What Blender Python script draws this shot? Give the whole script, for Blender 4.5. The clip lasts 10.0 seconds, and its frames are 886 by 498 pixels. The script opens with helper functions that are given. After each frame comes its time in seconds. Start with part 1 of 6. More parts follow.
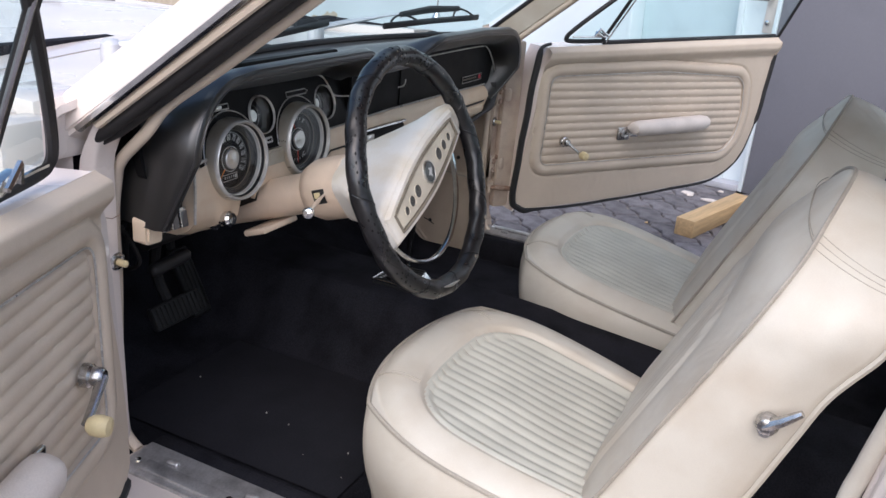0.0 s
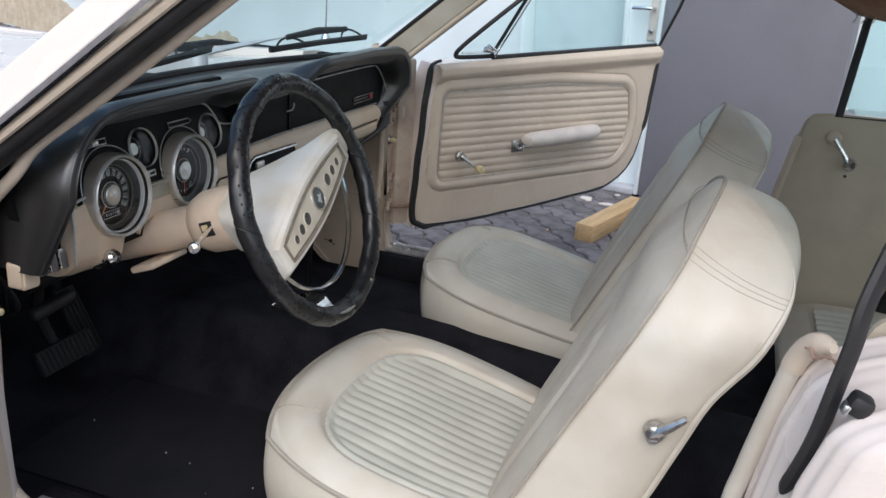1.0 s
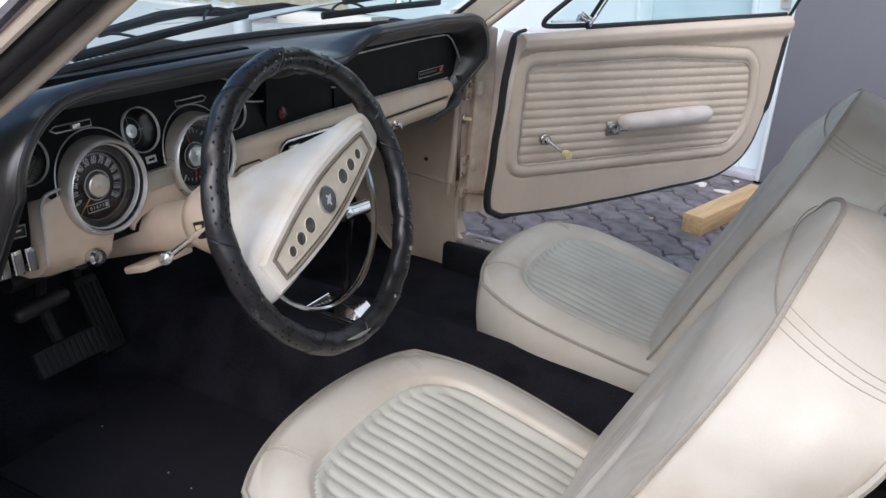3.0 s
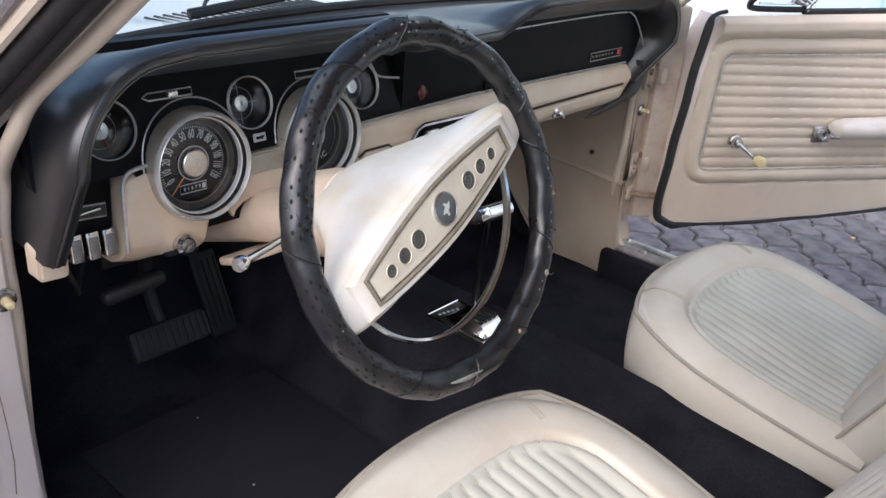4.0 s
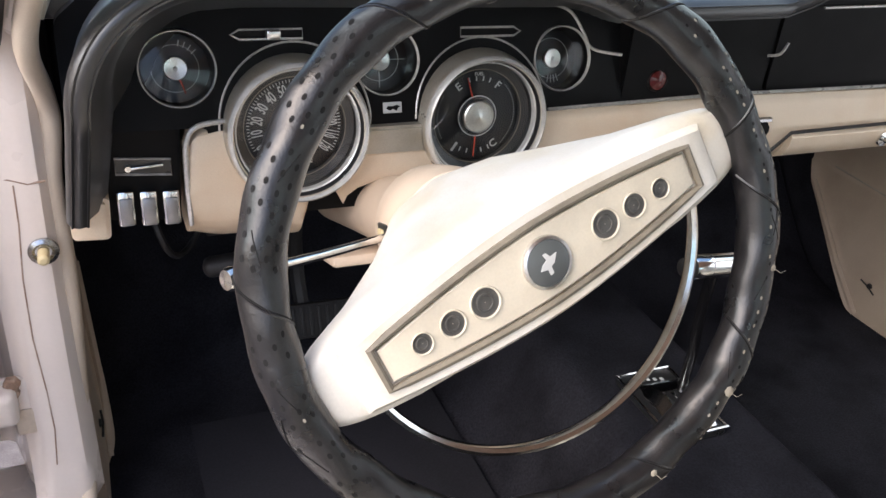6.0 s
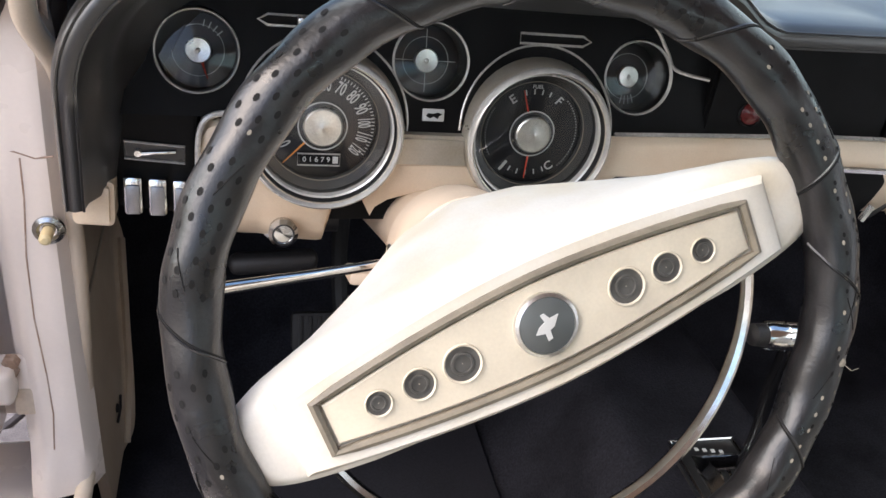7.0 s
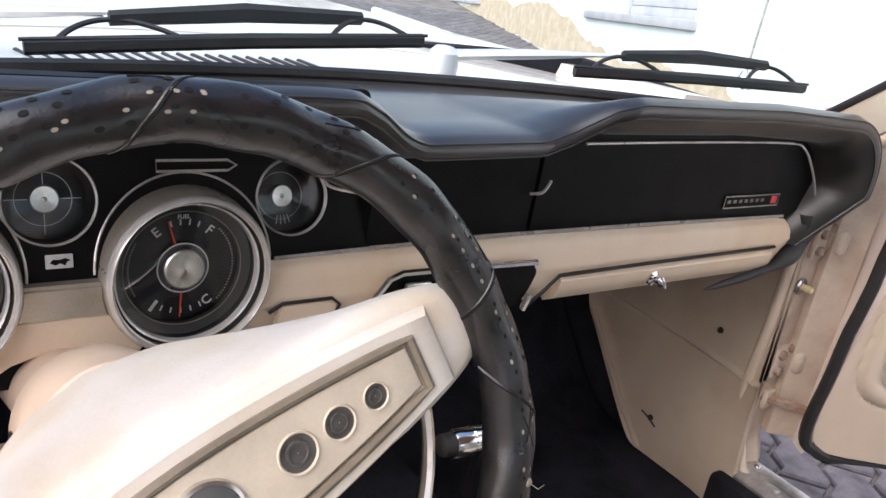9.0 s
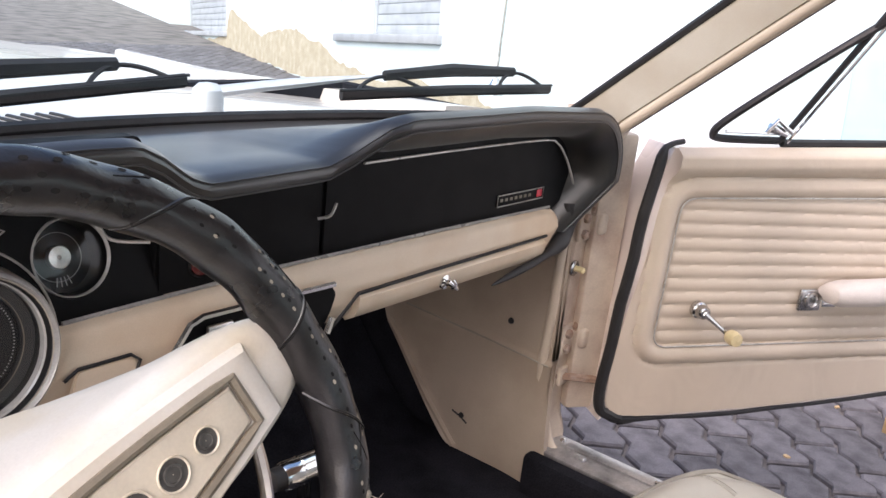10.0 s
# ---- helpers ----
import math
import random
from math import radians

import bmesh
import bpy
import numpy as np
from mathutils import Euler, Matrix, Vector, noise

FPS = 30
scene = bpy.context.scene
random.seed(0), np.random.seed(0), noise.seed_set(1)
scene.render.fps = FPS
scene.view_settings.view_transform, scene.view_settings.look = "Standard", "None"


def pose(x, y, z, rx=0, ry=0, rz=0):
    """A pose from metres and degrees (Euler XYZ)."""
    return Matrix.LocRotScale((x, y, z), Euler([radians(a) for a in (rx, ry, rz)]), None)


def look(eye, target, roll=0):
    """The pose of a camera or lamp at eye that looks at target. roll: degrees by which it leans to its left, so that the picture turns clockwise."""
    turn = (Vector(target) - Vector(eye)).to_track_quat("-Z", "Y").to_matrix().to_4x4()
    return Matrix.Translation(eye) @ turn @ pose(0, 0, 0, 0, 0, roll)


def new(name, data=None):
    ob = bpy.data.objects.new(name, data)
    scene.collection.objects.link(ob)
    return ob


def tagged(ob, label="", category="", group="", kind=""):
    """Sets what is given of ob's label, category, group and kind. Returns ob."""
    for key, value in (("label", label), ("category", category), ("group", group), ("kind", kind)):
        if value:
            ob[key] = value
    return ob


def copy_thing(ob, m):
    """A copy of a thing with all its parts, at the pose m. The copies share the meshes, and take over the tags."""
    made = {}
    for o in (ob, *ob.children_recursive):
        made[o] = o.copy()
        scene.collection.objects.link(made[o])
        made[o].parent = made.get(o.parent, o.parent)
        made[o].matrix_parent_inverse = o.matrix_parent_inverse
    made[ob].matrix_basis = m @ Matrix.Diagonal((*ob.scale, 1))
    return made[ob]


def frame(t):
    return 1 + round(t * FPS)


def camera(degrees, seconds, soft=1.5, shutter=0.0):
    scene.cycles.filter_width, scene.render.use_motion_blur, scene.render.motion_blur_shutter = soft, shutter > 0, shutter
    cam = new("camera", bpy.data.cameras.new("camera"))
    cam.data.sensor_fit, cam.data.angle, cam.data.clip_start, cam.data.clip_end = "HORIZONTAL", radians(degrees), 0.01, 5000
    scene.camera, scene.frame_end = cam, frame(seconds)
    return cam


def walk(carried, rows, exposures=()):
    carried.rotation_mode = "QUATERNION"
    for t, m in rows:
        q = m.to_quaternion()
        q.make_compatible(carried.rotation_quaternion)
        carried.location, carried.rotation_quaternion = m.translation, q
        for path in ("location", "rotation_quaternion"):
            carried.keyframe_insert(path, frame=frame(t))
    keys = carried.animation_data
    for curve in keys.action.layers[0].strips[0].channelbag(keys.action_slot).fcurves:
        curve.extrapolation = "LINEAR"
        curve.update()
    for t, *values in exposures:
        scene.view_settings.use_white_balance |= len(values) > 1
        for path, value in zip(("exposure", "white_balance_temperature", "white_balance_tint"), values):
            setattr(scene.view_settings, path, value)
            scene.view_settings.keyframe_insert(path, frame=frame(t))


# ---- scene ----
cam = camera(55.7, 10.0)
PATH = [
    (0, (-1.564, -0.96, 1.149), (0.135, -0.18, 0.437), 5.2),
    (0.5, (-1.552, -0.972, 1.162), (0.211, -0.322, 0.476), 4.6),
    (1, (-1.546, -0.985, 1.17), (0.242, -0.391, 0.499), 4.1),
    (1.5, (-1.505, -0.999, 1.163), (0.287, -0.42, 0.489), 3.3),
    (2, (-1.407, -1.002, 1.158), (0.359, -0.382, 0.455), 2.9),
    (2.2, (-1.362, -1.003, 1.159), (0.392, -0.357, 0.446), 3.2),
    (3.5, (-1.157, -0.977, 1.142), (0.386, 0.01, 0.34), 4.2),
    (4, (-1.02, -0.909, 1.123), (0.384, 0.234, 0.275), 5.0),
    (4.5, (-0.911, -0.876, 1.114), (0.302, 0.441, 0.222), 4.5),
    (5, (-0.81, -0.879, 1.111), (0.2, 0.582, 0.191), 4.3),
    (5.5, (-0.709, -0.853, 1.087), (0.143, 0.692, 0.146), 4.4),
    (5.7, (-0.681, -0.828, 1.071), (0.132, 0.735, 0.123), 4.9),
    (6.8, (-0.538, -0.744, 1.041), (-0.037, 0.899, 0.015), 7.7),
    (7, (-0.53, -0.731, 1.039), (-0.052, 0.935, 0.041), 8.2),
    (7.5, (-0.525, -0.697, 1.042), (0.04, 0.999, 0.145), 10.5),
    (8, (-0.51, -0.679, 1.037), (0.287, 0.973, 0.24), 12.1),
    (8.5, (-0.498, -0.677, 1.044), (0.474, 0.902, 0.294), 11.8),
    (9, (-0.49, -0.676, 1.049), (0.664, 0.799, 0.349), 10.3),
    (9.3, (-0.482, -0.681, 1.054), (0.788, 0.714, 0.391), 9.1),
    (9.5, (-0.484, -0.677, 1.053), (0.864, 0.656, 0.415), 8.4),
    (10, (-0.512, -0.681, 1.052), (1.02, 0.466, 0.473), 6.3),
]
EXPOSURES = [(0.0, 0.5, 6050, 15), (1.0, 0.3, 6050, 10), (2.0, 0.3, 6050, 9), (3.5, 0.7, 5950, 15), (4.5, 1.25, 6300, 15), (5.5, 1.5, 6500, 15), (7.0, 1.5, 6500, 14), (8.0, 1.35, 6650, 19), (10.0, 1.25, 6700, 21)]
walk(cam, [(t, look(eye, target, roll)) for t, eye, target, roll in PATH], EXPOSURES)


# ---------------------------------------------------------------- light
def sky_world():
    w = bpy.data.worlds.new("sky")
    scene.world = w
    w.use_nodes = True
    nt = w.node_tree
    nt.nodes.clear()
    sky = nt.nodes.new("ShaderNodeTexSky")
    sky.sky_type = "NISHITA"
    sky.sun_disc = False
    sky.sun_elevation = radians(SUN_UP)
    sky.sun_rotation = radians(SUN_ROUND)
    sky.dust_density = 3.0
    bg = nt.nodes.new("ShaderNodeBackground")
    bg.inputs["Strength"].default_value = 0.15
    out = nt.nodes.new("ShaderNodeOutputWorld")
    nt.links.new(sky.outputs[0], bg.inputs[0])
    nt.links.new(bg.outputs[0], out.inputs[0])


SUN_UP, SUN_ROUND = 45.0, 260.0
sky_world()
sun = new("sun", bpy.data.lights.new("sun", "SUN"))
sun.data.energy, sun.data.angle, sun.data.color = 1.6, radians(80), (1.0, 0.965, 0.93)
a = radians(SUN_ROUND)
sun.matrix_world = look((0, 0, 0), (-math.sin(a) * math.cos(radians(SUN_UP)), -math.cos(a) * math.cos(radians(SUN_UP)), -math.sin(radians(SUN_UP))))


# ---------------------------------------------------------------- materials
def material(name, color, rough=0.5, metal=0.0, grain=0.0, grain_size=0.002, blotch=0.12, blotch_size=0.15,
             bump=0.0, second=None, coat=0.0, spec=0.5, vary=0.0, stretch=(1, 1, 1), sheen=0.0, dents=0.0, dent_size=0.06):
    """A procedural surface: two scales of colour variation, rough spots and a fine relief."""
    m = bpy.data.materials.new(name)
    m.use_nodes = True
    nt = m.node_tree
    n, l = nt.nodes, nt.links
    b = n["Principled BSDF"]
    b.inputs["Roughness"].default_value = rough
    b.inputs["Metallic"].default_value = metal
    b.inputs["Coat Weight"].default_value = coat
    b.inputs["Coat Roughness"].default_value = 0.08
    b.inputs["Specular IOR Level"].default_value = spec
    b.inputs["Sheen Weight"].default_value = sheen
    b.inputs["Sheen Roughness"].default_value = 0.35
    co = n.new("ShaderNodeTexCoord")
    mp = n.new("ShaderNodeMapping")
    mp.inputs["Scale"].default_value = stretch
    l.new(co.outputs["Object"], mp.inputs[0])
    big = n.new("ShaderNodeTexNoise")
    big.inputs["Scale"].default_value = 1 / blotch_size
    big.inputs["Detail"].default_value = 5
    l.new(mp.outputs[0], big.inputs["Vector"])
    fine = n.new("ShaderNodeTexNoise")
    fine.inputs["Scale"].default_value = 1 / grain_size
    fine.inputs["Detail"].default_value = 3
    l.new(mp.outputs[0], fine.inputs["Vector"])
    mix = n.new("ShaderNodeMix")
    mix.data_type = "RGBA"
    dark = second or tuple(c * (1 - 2 * blotch) for c in color)
    mix.inputs[6].default_value = (*color, 1)
    mix.inputs[7].default_value = (*dark, 1)
    ramp = n.new("ShaderNodeMapRange")
    ramp.inputs["From Min"].default_value, ramp.inputs["From Max"].default_value = 0.42, 0.72
    l.new(big.outputs[0], ramp.inputs[0])
    l.new(ramp.outputs[0], mix.inputs[0])
    last = mix.outputs[2]
    if grain:
        mul = n.new("ShaderNodeMix")
        mul.data_type, mul.blend_type = "RGBA", "MULTIPLY"
        mul.inputs[0].default_value = 1.0
        gr = n.new("ShaderNodeMapRange")
        gr.inputs["From Min"].default_value, gr.inputs["From Max"].default_value = 0.3, 0.7
        gr.inputs["To Min"].default_value, gr.inputs["To Max"].default_value = 1 - grain, 1 + grain * 0.3
        l.new(fine.outputs[0], gr.inputs[0])
        l.new(last, mul.inputs[6])
        l.new(gr.outputs[0], mul.inputs[7])
        last = mul.outputs[2]
    if vary:
        info = n.new("ShaderNodeObjectInfo")
        geo = n.new("ShaderNodeNewGeometry")
        add = n.new("ShaderNodeMath")
        l.new(info.outputs["Random"], add.inputs[0])
        l.new(geo.outputs["Random Per Island"], add.inputs[1])
        fr = n.new("ShaderNodeMath")
        fr.operation = "FRACT"
        l.new(add.outputs[0], fr.inputs[0])
        rg = n.new("ShaderNodeMapRange")
        rg.inputs["To Min"].default_value, rg.inputs["To Max"].default_value = 1 - vary, 1 + vary
        l.new(fr.outputs[0], rg.inputs[0])
        mv = n.new("ShaderNodeMix")
        mv.data_type, mv.blend_type = "RGBA", "MULTIPLY"
        mv.inputs[0].default_value = 1.0
        l.new(last, mv.inputs[6])
        l.new(rg.outputs[0], mv.inputs[7])
        last = mv.outputs[2]
    l.new(last, b.inputs["Base Color"])
    rr = n.new("ShaderNodeMapRange")
    rr.inputs["To Min"].default_value, rr.inputs["To Max"].default_value = max(rough - 0.1, 0.02), min(rough + 0.12, 1)
    l.new(big.outputs[0], rr.inputs[0])
    l.new(rr.outputs[0], b.inputs["Roughness"])
    if bump:
        bp = n.new("ShaderNodeBump")
        bp.inputs["Strength"].default_value = bump
        bp.inputs["Distance"].default_value = grain_size * 0.5
        l.new(fine.outputs[0], bp.inputs["Height"])
        l.new(bp.outputs[0], b.inputs["Normal"])
        if dents:
            soft = n.new("ShaderNodeTexNoise")
            soft.inputs["Scale"].default_value = 1 / dent_size
            soft.inputs["Detail"].default_value = 2
            soft.inputs["Distortion"].default_value = 0.8
            l.new(mp.outputs[0], soft.inputs["Vector"])
            wb = n.new("ShaderNodeBump")
            wb.inputs["Strength"].default_value = dents
            wb.inputs["Distance"].default_value = dent_size * 0.25
            l.new(soft.outputs[0], wb.inputs["Height"])
            l.new(wb.outputs[0], bp.inputs["Normal"])
    return m


def glass_material(name, tint, rough=0.0):
    m = bpy.data.materials.new(name)
    m.use_nodes = True
    nt = m.node_tree
    nt.nodes.clear()
    out = nt.nodes.new("ShaderNodeOutputMaterial")
    tr = nt.nodes.new("ShaderNodeBsdfTransparent")
    tr.inputs[0].default_value = (*tint, 1)
    gl = nt.nodes.new("ShaderNodeBsdfGlossy")
    gl.inputs["Roughness"].default_value = rough
    lw = nt.nodes.new("ShaderNodeLayerWeight")
    lw.inputs[0].default_value = 0.5
    pw = nt.nodes.new("ShaderNodeMath")
    pw.operation = "POWER"
    pw.inputs[1].default_value = 5.0
    nt.links.new(lw.outputs["Facing"], pw.inputs[0])
    fr = nt.nodes.new("ShaderNodeMath")
    fr.operation = "MULTIPLY_ADD"
    fr.inputs[1].default_value, fr.inputs[2].default_value = 0.9, 0.04
    nt.links.new(pw.outputs[0], fr.inputs[0])
    mx = nt.nodes.new("ShaderNodeMixShader")
    nt.links.new(fr.outputs[0], mx.inputs[0])
    nt.links.new(tr.outputs[0], mx.inputs[1])
    nt.links.new(gl.outputs[0], mx.inputs[2])
    nt.links.new(mx.outputs[0], out.inputs[0])
    return m


VINYL = material("parchment vinyl", (0.585, 0.550, 0.470), 0.40, grain=0.035, grain_size=0.0016, blotch=0.10, blotch_size=0.11, bump=0.14,
                 second=(0.505, 0.450, 0.365), dents=0.12, dent_size=0.075)
PLEAT = material("pleated parchment vinyl", (0.515, 0.510, 0.440), 0.42, grain=0.04, grain_size=0.0014, blotch=0.08, blotch_size=0.1, bump=0.15)
PIPING = material("worn vinyl piping", (0.33, 0.30, 0.25), 0.5, grain=0.10, grain_size=0.003, blotch=0.15, blotch_size=0.06,
                  second=(0.42, 0.385, 0.32))
THREAD = material("beige stitching", (0.46, 0.42, 0.345), 0.7, grain=0.3, grain_size=0.001)
TRIMVINYL = material("beige door vinyl", (0.60, 0.505, 0.40), 0.45, grain=0.05, grain_size=0.0016, blotch=0.07, blotch_size=0.2, bump=0.15, dents=0.12, dent_size=0.09)
KICKVINYL = material("dull beige kick panel vinyl", (0.47, 0.385, 0.30), 0.5, grain=0.06, grain_size=0.0016, blotch=0.10, blotch_size=0.12, bump=0.15, dents=0.10, dent_size=0.09,
                     second=(0.40, 0.315, 0.24))
REARVINYL = material("khaki rear trim vinyl", (0.47, 0.41, 0.315), 0.45, grain=0.05, grain_size=0.0016, blotch=0.09, blotch_size=0.15, bump=0.15, dents=0.12, dent_size=0.09)
CREAM = material("cream dash paint", (0.70, 0.58, 0.44), 0.38, grain=0.06, grain_size=0.0012, blotch=0.10, blotch_size=0.09, bump=0.12,
                 second=(0.64, 0.48, 0.33))
COLUMN = material("cream column paint", (0.70, 0.56, 0.43), 0.35, grain=0.03, blotch=0.10, blotch_size=0.06)
BODY = material("off-white car paint", (0.785, 0.70, 0.64), 0.28, grain=0.02, grain_size=0.004, blotch=0.05, blotch_size=0.2, coat=0.6)
# darker than BODY: the passenger jamb's shade is in this colour, with its dirt
JAMB = material("worn and shaded door jamb paint", (0.60, 0.505, 0.405), 0.45, grain=0.08, grain_size=0.004, blotch=0.2, blotch_size=0.06,
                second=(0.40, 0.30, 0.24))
RUST = material("rust-stained steel", (0.30, 0.19, 0.13), 0.6, grain=0.2, grain_size=0.003, blotch=0.25, blotch_size=0.02, second=(0.45, 0.36, 0.30))
PAD = material("black padded dash vinyl", (0.010, 0.010, 0.010), 0.33, grain=0.2, grain_size=0.002, blotch=0.2, blotch_size=0.1, bump=0.10, spec=1.0, sheen=0.14)
BLACKPANEL = material("black dash panel", (0.006, 0.006, 0.0065), 0.45, grain=0.15, grain_size=0.0015, blotch=0.2, blotch_size=0.05, bump=0.15, spec=0.10)
RUBBER = material("black rubber", (0.018, 0.017, 0.018), 0.55, grain=0.2, grain_size=0.003, blotch=0.25, blotch_size=0.04, bump=0.2)
LEATHER = material("worn black leather", (0.009, 0.009, 0.010), 0.29, grain=0.25, grain_size=0.0018, blotch=0.3, blotch_size=0.02, bump=0.18, spec=0.62, dents=0.11, dent_size=0.012,
                   second=(0.018, 0.017, 0.018))
CARPET = material("black carpet", (0.024, 0.024, 0.030), 0.95, grain=0.4, grain_size=0.003, blotch=0.25, blotch_size=0.08, bump=0.8, spec=0.08)
HUBWHITE = material("white wheel pad", (0.76, 0.73, 0.66), 0.34, grain=0.04, grain_size=0.002, blotch=0.05, blotch_size=0.06, bump=0.12,
                    second=(0.68, 0.61, 0.48))
PLATE = material("ivory spoke plate", (0.66, 0.60, 0.48), 0.4, grain=0.05, grain_size=0.002, blotch=0.08, blotch_size=0.04)
OLIVE = material("olive grey groove", (0.24, 0.21, 0.16), 0.45, grain=0.1, grain_size=0.002, blotch=0.2, blotch_size=0.03)
CHROME = material("chrome", (0.82, 0.82, 0.82), 0.13, metal=1.0, grain=0.08, grain_size=0.003, blotch=0.12, blotch_size=0.02)
TRIMCHROME = material("thin bright trim", (0.60, 0.58, 0.55), 0.3, metal=0.4, grain=0.2, grain_size=0.003, blotch=0.2, blotch_size=0.03)
DULLCHROME = material("dull pitted chrome", (0.60, 0.59, 0.58), 0.24, metal=1.0, grain=0.2, grain_size=0.002, blotch=0.25, blotch_size=0.015)
SATIN = material("satin aluminium", (0.80, 0.79, 0.76), 0.30, metal=1.0, grain=0.12, grain_size=0.002, blotch=0.12, blotch_size=0.02)
BRONZE = material("faded silver-bronze pod paint", (0.52, 0.49, 0.42), 0.30, metal=0.55, grain=0.1, grain_size=0.002, blotch=0.2, blotch_size=0.03,
                  second=(0.45, 0.40, 0.31))
RIMSILVER = material("silver gauge rim", (0.80, 0.79, 0.75), 0.22, metal=0.35, grain=0.08, grain_size=0.002, blotch=0.12, blotch_size=0.02)
DIAL = material("dark gauge face", (0.020, 0.021, 0.022), 0.3, grain=0.1, grain_size=0.001, blotch=0.15, blotch_size=0.03, spec=0.6)


def spun_metal():
    """A dark dial turned on a lathe, with fan-shaped shine."""
    m = bpy.data.materials.new("dark spun dial")
    m.use_nodes = True
    nt = m.node_tree
    b = nt.nodes["Principled BSDF"]
    b.inputs["Base Color"].default_value = (0.030, 0.031, 0.034, 1)
    b.inputs["Metallic"].default_value = 0.85
    b.inputs["Roughness"].default_value = 0.33
    b.inputs["Anisotropic"].default_value = 0.9
    tg = nt.nodes.new("ShaderNodeTangent")
    tg.direction_type, tg.axis = "RADIAL", "Y"
    nt.links.new(tg.outputs[0], b.inputs["Tangent"])
    return m


SPUN = spun_metal()
ROCKER = material("grey satin switch face", (0.33, 0.33, 0.35), 0.28, metal=0.9, grain=0.05, grain_size=0.002)
PEDAL = material("worn black pedal rubber", (0.018, 0.018, 0.019), 0.6, grain=0.2, grain_size=0.003, spec=0.3)
MATRUBBER = material("dark floor mat", (0.022, 0.022, 0.027), 0.85, grain=0.2, grain_size=0.003, spec=0.12)
GLOSSBLACK = material("glossy black enamel", (0.010, 0.010, 0.011), 0.12, spec=0.9)
ARMSILVER = material("silver painted wiper arm", (0.66, 0.67, 0.70), 0.38, metal=0.25, grain=0.05, grain_size=0.003, blotch=0.08, blotch_size=0.03)
MARK = material("white gauge print", (0.55, 0.56, 0.55), 0.6)
NEEDLE = material("red needle", (0.62, 0.06, 0.03), 0.5)
AMBER = material("orange needle", (0.75, 0.28, 0.06), 0.5)
REDLAMP = material("dark red lamp lens", (0.10, 0.012, 0.012), 0.2)
REDBADGE = material("red enamel", (0.55, 0.03, 0.05), 0.3)
IVORY = material("yellowed plastic", (0.70, 0.58, 0.33), 0.4, grain=0.04, blotch=0.1, blotch_size=0.02)
ARMWHITE = material("pale armrest vinyl", (0.70, 0.63, 0.57), 0.5, grain=0.08, grain_size=0.002, blotch=0.06, blotch_size=0.05, bump=0.2)
STEEL = material("scuffed aluminium sill", (0.62, 0.61, 0.61), 0.32, metal=0.6, grain=0.15, grain_size=0.004, blotch=0.3, blotch_size=0.05)
GREYSTEEL = material("grey painted steel", (0.185, 0.185, 0.205), 0.5, grain=0.03, grain_size=0.01, blotch=0.10, blotch_size=0.6)
WALL = material("pale render", (0.70, 0.78, 0.80), 0.85, grain=0.06, grain_size=0.004, blotch=0.05, blotch_size=0.8, bump=0.3)
BARE = material("bare weathered plaster", (0.52, 0.44, 0.32), 0.95, grain=0.25, grain_size=0.01, blotch=0.2, blotch_size=0.12, bump=0.6,
                second=(0.66, 0.58, 0.46))
SILLGREY = material("grey window sill", (0.46, 0.47, 0.50), 0.6, grain=0.08, grain_size=0.004)
SHADEGREY = material("window shutter grey", (0.50, 0.52, 0.56), 0.6, grain=0.05, grain_size=0.004)
PAVER = material("grey concrete paver", (0.185, 0.172, 0.180), 0.85, grain=0.25, grain_size=0.003, blotch=0.25, blotch_size=0.06, bump=0.5, vary=0.22)
GROUNDM = material("sandy joint", (0.25, 0.225, 0.21), 0.95, grain=0.3, grain_size=0.004, blotch=0.3, blotch_size=0.3, bump=0.5)
PINE = material("sawn pine", (0.62, 0.42, 0.21), 0.6, grain=0.2, grain_size=0.012, blotch=0.18, blotch_size=0.06, bump=0.3, stretch=(0.12, 1, 1))
HEADLINER = material("faded headliner", (0.42, 0.27, 0.20), 0.8, grain=0.12, grain_size=0.003)
TYRE = material("tyre rubber", (0.02, 0.02, 0.02), 0.8, grain=0.2, grain_size=0.01)
GLASS = glass_material("tinted windscreen glass", (0.80, 0.93, 0.93))
LENS = glass_material("gauge glass", (0.97, 0.98, 0.98))
CLEARGLASS = glass_material("side window glass", (0.84, 0.95, 0.95))


# ---------------------------------------------------------------- shapes
BASES = {}


def thing(name, at, label, category, group="", kind="", turn=0.0, local=False):
    """An Empty at the thing's base. local: its parts are built round it; else in the world's own metres."""
    ob = new(name)
    ob.empty_display_size = 0.05
    ob.matrix_basis = pose(*at, 0, 0, turn)
    BASES[ob.name] = Matrix() if local else ob.matrix_basis.inverted()
    return tagged(ob, label, category, group, kind)


def mesh_of(name, bm, mat, sharp=38):
    bmesh.ops.recalc_face_normals(bm, faces=bm.faces)
    me = bpy.data.meshes.new(name)
    for f in bm.faces:
        f.smooth = True
    bm.to_mesh(me)
    bm.free()
    me.set_sharp_from_angle(angle=radians(sharp))
    me.materials.append(mat)
    return me


def part(name, bm, mat, parent, label="", sharp=38):
    ob = new(name, mesh_of(name, bm, mat, sharp))
    ob.parent = parent
    if parent.name in BASES:
        ob.matrix_parent_inverse = BASES[parent.name]
    if label:
        ob["label"] = label
    return ob


def structure(name, bm, mat, label, category, sharp=38):
    return tagged(new(name, mesh_of(name, bm, mat, sharp)), label, category, kind="structure")


